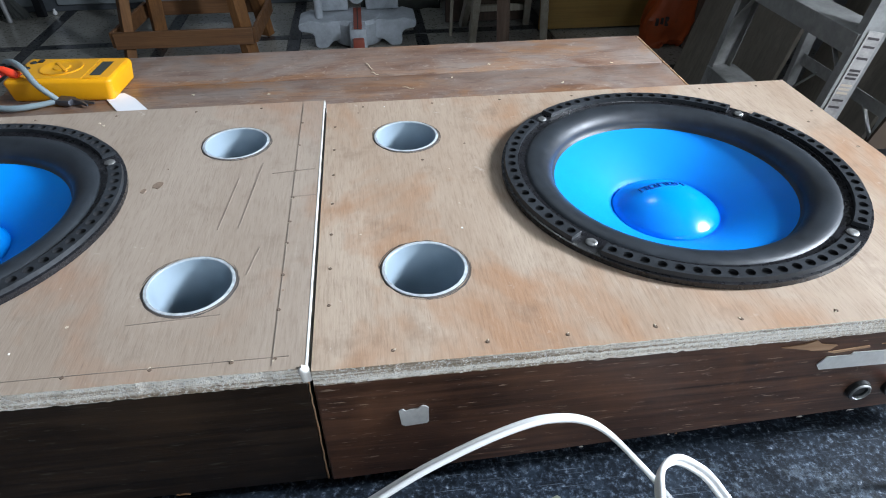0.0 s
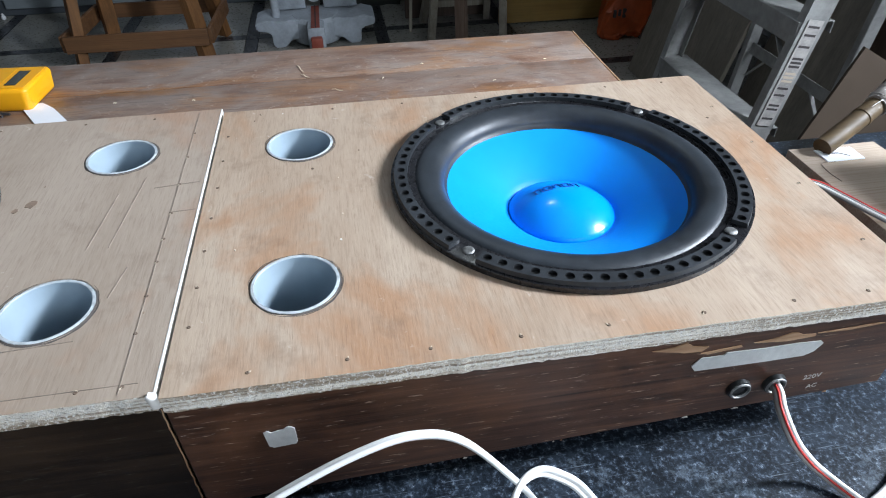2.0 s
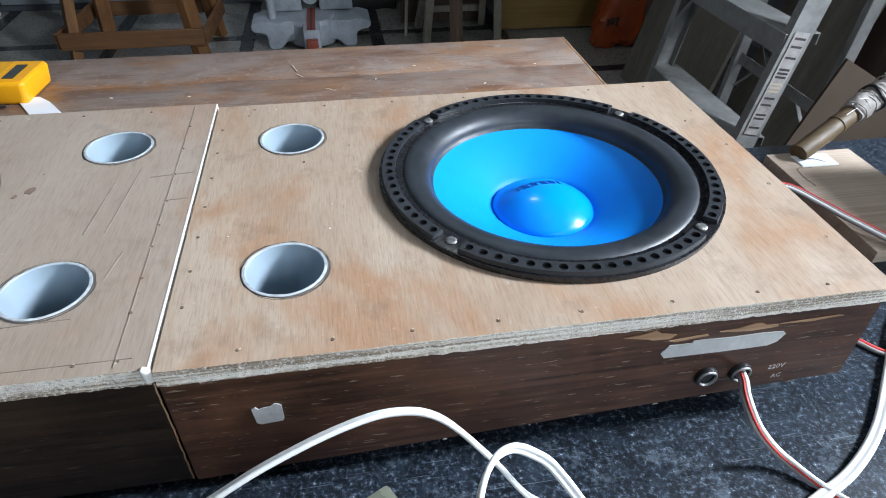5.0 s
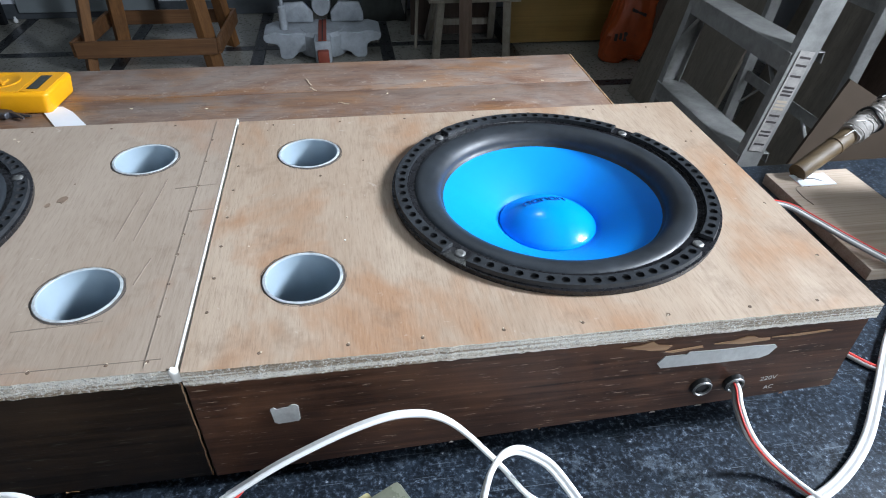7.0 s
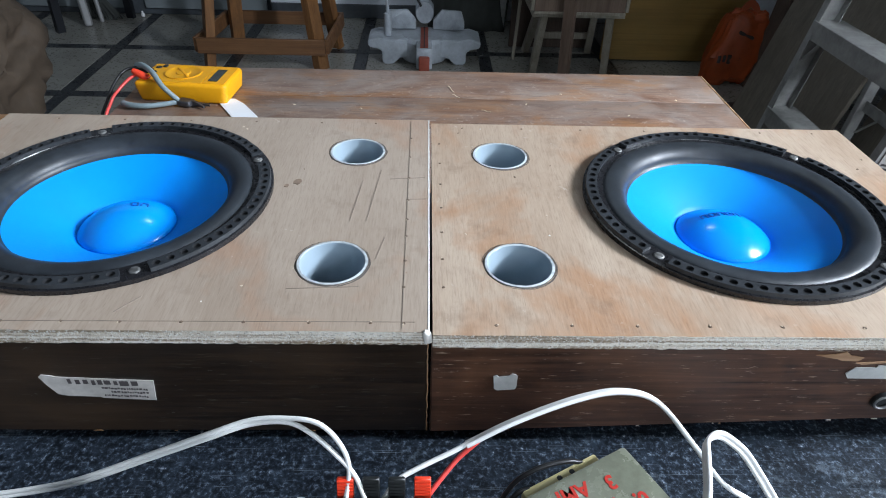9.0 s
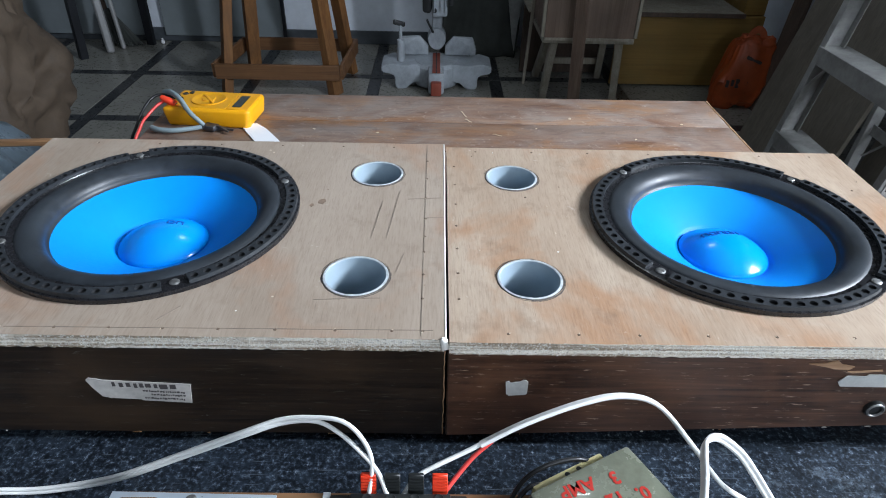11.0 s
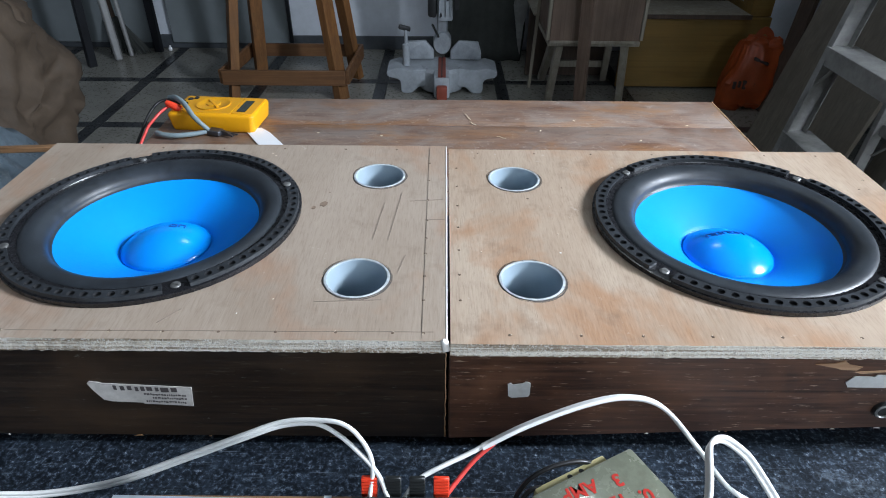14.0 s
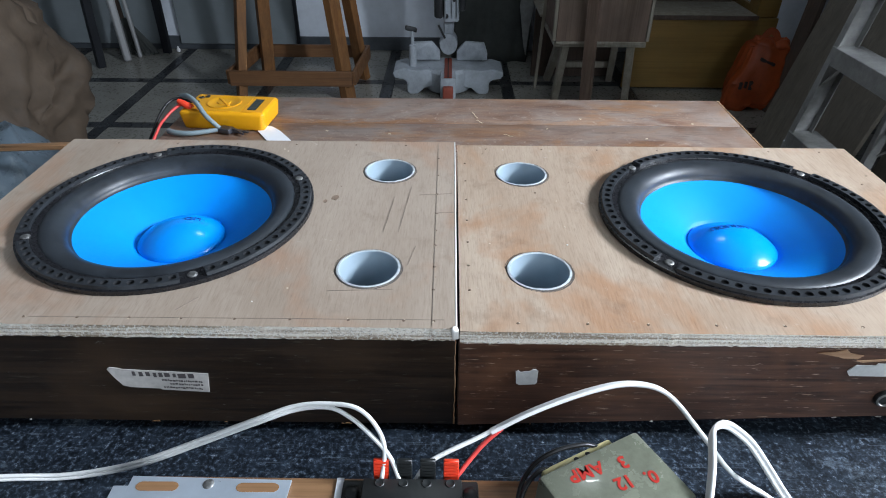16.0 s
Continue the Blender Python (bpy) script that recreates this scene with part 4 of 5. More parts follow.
part("body", moved(crumple(b, 0.0003, 70), TRM), TAPE_GREEN, tr, "film-wrapped core")
bb = box(0.012, 0.060, -0.0075, -0.0008, 0.018, 0.036, 0.0015, 2)
part("bobbin", moved(bb, TRM), CREAM_PLASTIC, tr, "cream plastic bobbin edge")
for k in (0.030, 0.038):
    o = part("bobbin_hole", moved(lathe([(0.0016, 0.0), (0.0, 0.0004)], 10), TRM @ pose(k, -0.004, 0.0361)), SAW_HOLE_BLACK, tr)
part("lead_wire", sweep([TRM @ Vector(q) for q in ((0.020, -0.006, 0.034), (0.030, -0.009, 0.0385), (0.046, -0.013, 0.038), (0.060, -0.015, 0.030), (0.070, -0.012, 0.014), (0.075, 0.0, -0.012), (0.078, 0.02, -0.033))], ring(0.0014, 8), 6), BLACK_CABLE, tr, "black lead wire", smooth=50)
part("lead_wire", sweep([TRM @ Vector(q) for q in ((0.052, -0.006, 0.034), (0.062, -0.008, 0.034), (0.072, -0.006, 0.024), (0.078, 0.002, 0.010), (0.077, 0.016, -0.015), (0.080, 0.035, -0.033))], ring(0.0014, 8), 6), BLACK_CABLE, tr, "black lead wire", smooth=50)


def writing(text, size, m, material_, parent, bold=0.0):
    cu = bpy.data.curves.new("writing", "FONT")
    cu.body, cu.size, cu.extrude, cu.offset, cu.resolution_u = text, size, 0.00006, bold, 3
    o = bpy.data.objects.new("writing_tmp", cu)
    scene.collection.objects.link(o)
    me = bpy.data.meshes.new_from_object(o.evaluated_get(bpy.context.evaluated_depsgraph_get()))
    bpy.data.objects.remove(o)
    bpy.data.curves.remove(cu)
    me.materials.clear()
    me.materials.append(material_)
    w = new("writing", me)
    w.parent = parent
    w.matrix_local = m
    return w


writing("3", 0.0106, TRM @ pose(0.0185, 0.0105, 0.0447, 0, 0, -4), RED_INK, tr, 0.0003)
writing("AMP", 0.0106, TRM @ pose(0.0325, 0.0075, 0.0447, 0, 0, -7), RED_INK, tr, 0.0003)
writing("0.", 0.0106, TRM @ pose(0.0095, 0.0255, 0.0447, 0, 0, -12), RED_INK, tr, 0.0003)
writing("12", 0.0106, TRM @ pose(0.0235, 0.0215, 0.0447, 0, 0, -8), RED_INK, tr, 0.0003)

writing("220V", 0.0052, pose(0.3335, 0.0042, 0.8955, 90, -4, 0), SILVER_TAPE, right_cab)
writing("AC", 0.0048, pose(0.3385, 0.0042, 0.8870, 90, -4, 0), SILVER_TAPE, right_cab)
WHITE_THREAD = plain("dirty_thread", (0.36, 0.33, 0.30), 0.8, vary=0.35, scale=120)
# ---- on the granite, beside the box ----
brd = tagged(part("wooden_board", box(0.5225, 0.617, 0.128, 0.290, GRAN, GRAN + 0.012, 0.001, 2), PALE_WOOD), "pale planed wooden board lying on the granite", "board")
part("pencil_mark", sweep([(0.5535, 0.2600, 0.8642), (0.5385, 0.2600, 0.8642), (0.5345, 0.2450, 0.8642), (0.5360, 0.2280, 0.8642)], ring(0.0005, 6), 4), PENCIL, brd)
# unseen block, added further along the counter to shade the board's near half
tagged(part("wooden_block", box(0.668, 0.700, 0.070, 0.232, GRAN, GRAN + 0.135, 0.002, 2), PALE_WOOD), "pale wooden block added out of view to shade the board", "block")
pad = thing("paper_pad", "small white card pad with a black pen mark", "paper")
part("card", box(0.5445, 0.5845, 0.2600, 0.2825, 0.8641, 0.8653, 0.0005, 1), WHITE_PAPER, pad, smooth=0)
part("pen_mark", sweep([(0.5500, 0.2760, 0.8655), (0.5560, 0.2735, 0.8655), (0.5640, 0.2725, 0.8655), (0.5690, 0.2690, 0.8655), (0.5725, 0.2655, 0.8655)], [(-0.0010, 0), (0.0010, 0), (0.0010, 0.0002), (-0.0010, 0.0002)], 5, taper=lambda u: 1.2 - 0.9 * u), LABEL_INK, pad, smooth=0)
stick = thing("wrapped_stick", "varnished bamboo stick wrapped with white thread, leaning", "stick")
S0, S1 = Vector((0.5490, 0.2780, 0.8700)), Vector((0.7090, 0.3420, 0.930))
sd = S1 - S0
part("shaft", sweep([S0, S0 + sd * 0.3, S0 + sd * 0.6, S1], ring(0.0096, 18), 5), BAMBOO, stick, smooth=50)
for u in (0.30,):
    part("node_ring", sweep([S0 + sd * u, S0 + sd * (u + 0.016)], ring(0.0103, 18), 0), BAMBOO, stick, smooth=50)
ax = sd.normalized()
e1 = ax.orthogonal().normalized()
e2 = ax.cross(e1)
random.seed(6)
sleeve = crumple(crumple(sweep([S0 + sd * (0.42 + 0.02 * q) for q in range(29)], ring(0.0122, 20), 2, taper=lambda u: 0.96 + 0.10 * math.sin(u * 9.0)), 0.0016, 120), 0.0009, 420, 2)
part("thread_wrap", sleeve, WHITE_THREAD, stick, "frayed dirty white thread wrap", smooth=60)
for k, (u0, u1) in enumerate(((0.44, 0.62), (0.58, 0.80), (0.74, 0.98))):
    wind = []
    for q in range(50):
        u = u0 + (u1 - u0) * q / 50 + random.uniform(-0.008, 0.008)
        a = math.tau * q / 11 * (-1 if k == 1 else 1)
        rr = 0.0128 + random.uniform(-0.0006, 0.0008)
        wind.append(S0 + sd * u + e1 * rr * math.cos(a) + e2 * rr * math.sin(a))
    part("thread", sweep(wind, ring(0.0006, 5), 2), WHITE_THREAD, stick, smooth=60)
# dark bands set where the wrap shows dark gaps
for u in (0.60, 0.78):
    part("dark_tie", sweep([S0 + sd * (u + 0.012 * math.sin(q)) + (e1 * math.cos(q * 0.35) + e2 * math.sin(q * 0.35)) * 0.0136 for q in range(19)], ring(0.0017, 6), 2), BLACK_CABLE, stick, "dark band standing for the gaps in the wrap", smooth=50)
random.seed(4)
for k in range(16):
    p0 = S0 + sd * random.uniform(0.45, 0.95) + Vector((random.uniform(-0.01, 0.01), random.uniform(-0.012, 0.004), random.uniform(-0.010, 0.012)))
    p1 = p0 + Vector((random.uniform(-0.022, 0.004), random.uniform(-0.008, 0.0), random.uniform(-0.014, 0.012)))
    part("loose_thread", sweep([p0, (p0 + p1) / 2 + Vector((0.002, 0, 0.003)), p1], ring(0.00035, 5), 3), WHITE_CABLE, stick, smooth=50)

# ---- on the wooden table ----
meter = thing("multimeter", "yellow digital multimeter lying on its back", "multimeter", at=(-0.3570, 0.6585, TABLE_Z), turn=-5)
meter.scale = (1.10, 1.08, 1.06)
b = box(-0.066, 0.066, -0.0365, 0.0365, 0.0, 0.028, 0.0045, 3)
for v in b.verts:
    if v.co.z < 0.013:
        v.co.x *= 0.95
        v.co.y *= 0.95
    if v.co.x > 0.05 and abs(v.co.y) > 0.02:
        v.co.x -= 0.010 * max(0, (abs(v.co.y) - 0.02) / 0.0165)
part("case", b, YELLOW_ABS, meter, "yellow plastic case")
part("face_plate", box(-0.060, 0.024, -0.031, 0.031, 0.0278, 0.0287, 0.0006, 1), YELLOW_FACE, meter, "yellow face plate")
part("upper_face", box(0.0255, 0.056, -0.031, 0.031, 0.0278, 0.0290, 0.0006, 1), YELLOW_ABS, meter)
part("display", box(0.031, 0.044, -0.024, 0.018, 0.0289, 0.0297, 0.0003, 1), LCD, meter, "dark display window")
part("dial", lathe([(0.0245, 0.0285), (0.0245, 0.0300), (0.0225, 0.0302), (0.0205, 0.0290), (0.010, 0.0288), (0.009, 0.0300), (0.0, 0.0300)], 40), YELLOW_FACE, meter, "round yellow range dial").matrix_local = pose(-0.012, 0.002, 0)
part("pointer", box(-0.002, 0.002, -0.018, 0.018, 0.0288, 0.0306, 0.0006, 2), YELLOW_ABS, meter).matrix_local = pose(-0.012, 0.002, 0, 0, 0, 40)
part("button", box(-0.048, -0.042, 0.018, 0.026, 0.0285, 0.0305, 0.0008, 1), BLACK_PLASTIC, meter, "small dark button")
for k, yy in enumerate((-0.020, 0.0, 0.018)):
    part("input_socket", lathe([(0.0, 0.0289), (0.0025, 0.0289), (0.0035, 0.0298), (0.0042, 0.0287)], 16), BLACK_PLASTIC, meter).matrix_local = pose(-0.053, yy, 0)
part("plug", moved(lathe([(0.0, 0.0), (0.005, 0.0), (0.0055, 0.006), (0.0045, 0.018), (0.003, 0.022), (0.0, 0.022)], 16), pose(-0.050, -0.024, 0.029, 0, -62, 0)), RED_PLASTIC, meter, "red probe plug")
part("plug", moved(lathe([(0.0, 0.0), (0.005, 0.0), (0.0055, 0.006), (0.0045, 0.018), (0.003, 0.022), (0.0, 0.022)], 16), pose(-0.055, 0.0, 0.029, 0, -70, 0)), BLACK_PLASTIC, meter, "black probe plug")
red_l = tagged(part("test_lead", sweep([(-0.428, 0.645, 0.856), (-0.440, 0.632, 0.851), (-0.450, 0.615, 0.842), (-0.456, 0.595, 0.832), (-0.462, 0.560, 0.800), (-0.470, 0.53, 0.70)], ring(0.0022, 10), 8), RED_CABLE, smooth=50), "red rubber test lead hanging off the table", "test lead")
blk_l = tagged(part("test_lead", sweep([(-0.434, 0.662, 0.858), (-0.452, 0.655, 0.856), (-0.462, 0.635, 0.846), (-0.466, 0.605, 0.830), (-0.470, 0.57, 0.80), (-0.476, 0.54, 0.70)], ring(0.0022, 10), 8), BLACK_CABLE, smooth=50), "black rubber test lead hanging off the table", "test lead")
nip = thing("cutting_pliers", "small cutting pliers with blue-grey rubber grips", "pliers")
part("grip", sweep([(-0.440, 0.668, 0.858), (-0.424, 0.655, 0.8625), (-0.404, 0.634, 0.860), (-0.385, 0.613, 0.848), (-0.366, 0.610, 0.8285)], ring(0.0046, 12), 8, taper=lambda u: 1.0 - 0.25 * u), GREY_GRIP, nip, smooth=50)
part("grip", sweep([(-0.444, 0.603, 0.8262), (-0.430, 0.596, 0.8262), (-0.410, 0.594, 0.8262), (-0.388, 0.600, 0.8262), (-0.368, 0.610, 0.8262)], ring(0.0046, 12), 8, taper=lambda u: 1.0 - 0.25 * u), GREY_GRIP, nip, smooth=50)
part("joint", moved(box(-0.011, 0.011, -0.008, 0.008, 0.0015, 0.0095, 0.002, 2), pose(-0.357, 0.611, TABLE_Z, 0, 0, -18)), TOOL_STEEL, nip)
part("jaw", sweep([(-0.350, 0.612, 0.8265), (-0.338, 0.606, 0.8260), (-0.326, 0.597, 0.8245)], [(-0.0035, -0.003), (0.0035, -0.003), (0.0025, 0.003), (-0.0025, 0.003)], 5, taper=lambda u: 1 - 0.6 * u), TOOL_STEEL, nip)
part("jaw", sweep([(-0.350, 0.609, 0.8245), (-0.334, 0.609, 0.8240), (-0.321, 0.606, 0.8235)], [(-0.0035, -0.003), (0.0035, -0.003), (0.0025, 0.003), (-0.0025, 0.003)], 5, taper=lambda u: 1 - 0.6 * u), TOOL_STEEL, nip)
tagged(part("paper_slip", moved(polygon([(-0.316, 0.628), (-0.308, 0.634), (-0.292, 0.636), (-0.274, 0.618), (-0.246, 0.577), (-0.242, 0.570), (-0.278, 0.568), (-0.296, 0.596)], 0.0012, "z"), pose(0, 0, TABLE_Z + 0.0006)), WHITE_PAPER, smooth=0), "white slip of card on the table", "paper")
random.seed(9)
SHV = [(0.036, 0.690, -72, 0.026), (0.043, 0.662, -50, 0.016), (0.086, 0.608, -28, 0.016), (0.21, 0.676, 8, 0.004), (-0.10, 0.61, 20, 0.004), (0.30, 0.6, 40, 0.005), (0.39, 0.66, 10, 0.004), (-0.2, 0.62, 5, 0.004), (0.15, 0.635, 60, 0.004)]
for x, y, a, ln in SHV:
    pts = [(-ln / 2, 0, 0.0010), (-ln / 6, 0.0003, 0.0018), (ln / 6, -0.0003, 0.0010), (ln / 2, 0.0004, 0.0014)]
    o = tagged(part("wood_shaving", sweep(pts, [(-0.0006, -0.0002), (0.0006, -0.0002), (0.0006, 0.0002), (-0.0006, 0.0002)], 3), SHAVING, smooth=40), "thin pale curl of wood on the table", "shaving", "wood shavings on the table")
    o.matrix_world = pose(x, y, TABLE_Z, 0, 0, a)

# ---- trestle ----
tre = thing("trestle", "orange-brown timber trestle standing on the tiles", "trestle")
part("leg", beam((-1.122, 2.905, 0), (-0.998, 2.97, 0.95), 0.076, 0.045), BEAM_WOOD, tre)
part("leg", beam((-0.547, 2.910, 0), (-0.648, 2.97, 0.95), 0.076, 0.045), BEAM_WOOD, tre)
part("leg", beam((-1.062, 3.262, 0), (-0.975, 3.13, 0.95), 0.066, 0.045), BEAM_WOOD, tre)
part("leg", beam((-0.508, 3.262, 0), (-0.603, 3.13, 0.95), 0.066, 0.045), BEAM_WOOD, tre)
part("rail", box(-1.155, -0.515, 2.862, 2.880, 0.090, 0.168, 0.002, 1), BEAM_WOOD_X, tre)
part("rail", box(-1.100, -0.482, 3.288, 3.306, 0.112, 0.182, 0.002, 1), BEAM_WOOD_X, tre)
part("rail", beam((-0.506, 2.875, 0.130), (-0.474, 3.30, 0.146), 0.018, 0.075, 0.002), BEAM_WOOD_X, tre)
part("rail", beam((-1.164, 2.875, 0.130), (-1.108, 3.30, 0.146), 0.018, 0.075, 0.002), BEAM_WOOD_X, tre)
part("top_bar", box(-1.08, -0.55, 2.94, 3.16, 0.95, 1.0, 0.003, 1), BEAM_WOOD_X, tre)

# ---- mitre saw on the floor ----
saw = thing("mitre_saw", "grey cast mitre saw with a black motor arm", "mitre saw", at=(-0.014, 3.125, 0))
saw.scale = (0.92, 0.95, 1.12)
b = None
for s in (-1, 1):
    pts = [(0.06, 0.03), (0.10, 0.035), (0.14, 0.03), (0.165, 0.012), (0.18, 0.0), (0.235, 0.0), (0.245, 0.02), (0.24, 0.05), (0.255, 0.07), (0.32, 0.08), (0.325, 0.11), (0.26, 0.125), (0.20, 0.115), (0.12, 0.12), (0.06, 0.115)]
    wing = polygon([(s * x, z) for x, z in pts], 0.20)
    bmesh.ops.bevel(wing, geom=[e for e in wing.edges if e.calc_face_angle(0) > 0.6], offset=0.006, segments=2, affect="EDGES")
    part("base_wing", moved(wing, pose(0, -0.12, 0)), SAW_GREY, saw, "grey cast base wing")
part("turntable", moved(lathe([(0.0, 0.01), (0.13, 0.01), (0.14, 0.03), (0.14, 0.105), (0.125, 0.122), (0.0, 0.122)], 40), pose(0, -0.02, 0)), SAW_GREY, saw)
part("table_arm", box(-0.045, 0.045, -0.26, -0.10, 0.02, 0.12, 0.008, 2), SAW_GREY, saw)
part("kerf_insert", box(-0.022, 0.022, -0.262, 0.08, 0.121, 0.126, 0.001, 1), SAW_RED, saw, "dull red kerf plate")
part("kerf", box(-0.003, 0.003, -0.264, 0.08, 0.124, 0.128), SAW_HOLE_BLACK, saw)
part("miter_grip", box(-0.03, 0.03, -0.30, -0.258, 0.02, 0.085, 0.008, 2), SAW_RED, saw, "reddish mitre lock grip")
for s in (-1, 1):
    f = polygon([(s * 0.05, 0.125), (s * 0.235, 0.125), (s * 0.235, 0.16), (s * 0.215, 0.21), (s * 0.10, 0.215), (s * 0.05, 0.17)], 0.03)
    bmesh.ops.bevel(f, geom=f.edges[:], offset=0.004, segments=1, affect="EDGES")
    part("fence", moved(f, pose(0, 0.04, 0)), SAW_GREY, saw, "grey cast fence")
part("clamp_post", moved(lathe([(0.0, 0.0), (0.022, 0.0), (0.022, 0.10), (0.010, 0.105), (0.010, 0.17), (0.0, 0.17)], 16), pose(-0.21, -0.05, 0.12)), SAW_GREY, saw)
part("clamp_knob", moved(box(-0.04, 0.03, -0.012, 0.012, 0, 0.022, 0.006, 2), pose(-0.215, -0.05, 0.285, 0, 14, 20)), SAW_HOLE_BLACK, saw, "black clamp knob")
part("pivot", moved(lathe([(0.0, -0.05), (0.05, -0.05), (0.055, -0.03), (0.055, 0.03), (0.05, 0.05), (0.0, 0.05)], 24), pose(0, 0.10, 0.20, 90, 0, 0)), SAW_GREY, saw)
part("head_arm", beam((0, 0.11, 0.18), (0.0, 0.07, 0.40), 0.060, 0.06, 0.008), SAW_GREY, saw, "grey upright saw arm")
part("head_casting", moved(crumple(box(-0.030, 0.062, -0.045, 0.045, 0.315, 0.66, 0.012, 2), 0.007, 20, 3), pose(0, 0.05, 0)), SAW_GREY, saw, "worn grey saw head casting")
part("motor", moved(crumple(box(-0.082, -0.034, -0.05, 0.05, 0.335, 0.66, 0.012, 2), 0.008, 24), pose(0, 0.04, 0)), SAW_HOLE_BLACK, saw, "black motor housing")
part("blade_guard", moved(crumple(box(0.064, 0.092, -0.06, 0.05, 0.37, 0.66, 0.010, 2), 0.006, 22), pose(0, 0.04, 0)), SAW_HOLE_BLACK, saw, "dark blade guard")
for z, x in ((0.345, -0.012), (0.42, 0.030), (0.50, -0.004), (0.545, 0.040)):
    part("bolt", moved(lathe([(0.0, 0.012), (0.009, 0.012), (0.011, 0.008), (0.011, 0.0)], 8), pose(x, 0.004, z, 90, 0, 0)), SAW_HOLE_BLACK, saw)
for x in (-0.018, 0.020, 0.048):
    part("casting_rib", box(x - 0.003, x + 0.003, -0.010, 0.02, 0.34, 0.62, 0.002, 1), SAW_GREY, saw)
part("spring_link", beam((-0.060, 0.02, 0.30), (-0.020, 0.03, 0.235), 0.012, 0.012, 0.003), SAW_HOLE_BLACK, saw)
part("power_cord", sweep([(-0.06, 0.05, 0.62), (-0.13, 0.06, 0.50), (-0.19, 0.09, 0.60), (-0.24, 0.10, 0.68)], ring(0.005, 8), 6), BLACK_CABLE, saw, "black power cord", smooth=50)

# ---- dark cloth and white film behind the saw ----
b = bmesh.new()
NX, NZ = 34, 18
g = [[b.verts.new((0.0 + 0.47 * i / NX + 0.02 * math.sin(k * 0.4), 3.70 + 0.010 * math.sin(i * 0.7 + 0.3 * math.sin(k * 0.5)) - 0.10 * (1 - k / NZ), 1.15 * k / NZ)) for i in range(NX + 1)] for k in range(NZ + 1)]
for k in range(NZ):
    for i in range(NX):
        b.faces.new((g[k][i], g[k][i + 1], g[k + 1][i + 1], g[k + 1][i]))
cl = tagged(part("black_sheet", b, BLACK_CLOTH, smooth=80), "black cloth hanging to the floor behind the saw", "cloth")
md = cl.modifiers.new("thick", "SOLIDIFY")
md.thickness = 0.004
tagged(part("plastic_film", moved(crumple(polygon([(0.40, 1.1), (0.475, 1.1), (0.47, 0.55), (0.50, 0.33), (0.475, 0.22), (0.465, 0.05), (0.445, 0.12), (0.425, 0.25), (0.41, 0.34), (0.425, 0.5)], 0.012), 0.008, 14), pose(0, 3.56, 0)), WHITE_STAIN, smooth=0), "torn strip of dusty white film hanging", "plastic film")

# ---- stool with a box on it ----
stool = thing("stool", "pale weathered wooden stool carrying a box", "stool")
part("seat", box(0.50, 0.945, 2.76, 3.16, 0.335, 0.36, 0.002, 1), STOOL_WOOD, stool)
for (x0, y0), (x1, y1) in (((0.556, 2.925), (0.562, 2.80)), ((0.936, 2.925), (0.886, 2.80)), ((0.56, 3.26), (0.60, 3.10)), ((0.92, 3.26), (0.89, 3.10))):
    part("leg", beam((x0, y0, 0), (x1, y1, 0.335), 0.036, 0.036), STOOL_WOOD, stool)
part("stretcher", beam((0.575, 3.24, 0.10), (0.92, 3.24, 0.10), 0.02, 0.035), STOOL_WOOD, stool)
crate = thing("wooden_box", "brown plywood box with pale edge strips", "box")
part("panel", box(0.50, 0.925, 2.72, 2.735, 0.372, 0.86, 0.001, 1), CRATE_BROWN, crate)
part("panel", box(0.50, 0.515, 2.737, 3.14, 0.372, 0.86, 0.001, 1), CRATE_BROWN, crate)
part("panel", box(0.91, 0.925, 2.737, 3.14, 0.372, 0.86, 0.001, 1), CRATE_BROWN, crate)
part("bottom", box(0.517, 0.908, 2.737, 3.14, 0.3605, 0.372, 0.001, 1), CRATE_BROWN, crate)
for x in (0.482, 0.927):
    part("edge_strip", box(x, x + 0.016, 2.715, 2.74, 0.376, 0.86, 0.002, 1), STOOL_WOOD, crate, "pale edge strip")
part("edge_strip", box(0.50, 0.925, 2.712, 2.7195, 0.362, 0.374, 0.001, 1), STOOL_WOOD, crate, "pale edge strip")
tagged(part("wooden_post", beam((0.668, 2.66, 0), (0.618, 2.60, 1.05), 0.054, 0.03, 0.003), CRATE_BROWN), "reddish brown plank leaning against the box", "plank")
tagged(part("thin_stick", beam((0.475, 3.12, 0), (0.50, 3.12, 0.62), 0.016, 0.016, 0.002), STOOL_WOOD), "thin pale wooden stick standing by the stool", "stick")

# ---- yellow cupboard ----
cup = thing("low_cupboard", "low cupboard with yellow-brown laminated front and stone ledge", "cupboard")
part("front", box(0.96, 1.735, 3.12, 3.14, 0.01, 0.388, 0.002, 1), YELLOW_PANEL, cup)
part("side_front", box(0.47, 0.955, 3.30, 3.32, 0.01, 0.388, 0.002, 1), BROWN_PANEL, cup, "dark brown side front")
part("ledge", box(0.47, 1.62, 3.115, 3.45, 0.390, 0.402, 0.002, 2), STOOL_WOOD, cup, "pale ledge")
part("ledge_lip", box(0.96, 1.62, 3.101, 3.1135, 0.382, 0.404, 0.002, 1), BROWN_PANEL, cup, "brown ledge lip")
part("back_panel", box(1.622, 1.735, 3.142, 3.26, 0.390, 1.15, 0.002, 1), YELLOW_PANEL, cup)
# flat panel; the opening's shade is put into its near-black colour
part("dark_recess", box(0.47, 1.60, 3.46, 3.48, 0.40, 1.15, 0.002, 1), SAW_HOLE_BLACK, cup, "near-black panel standing in for the dark opening above the ledge")
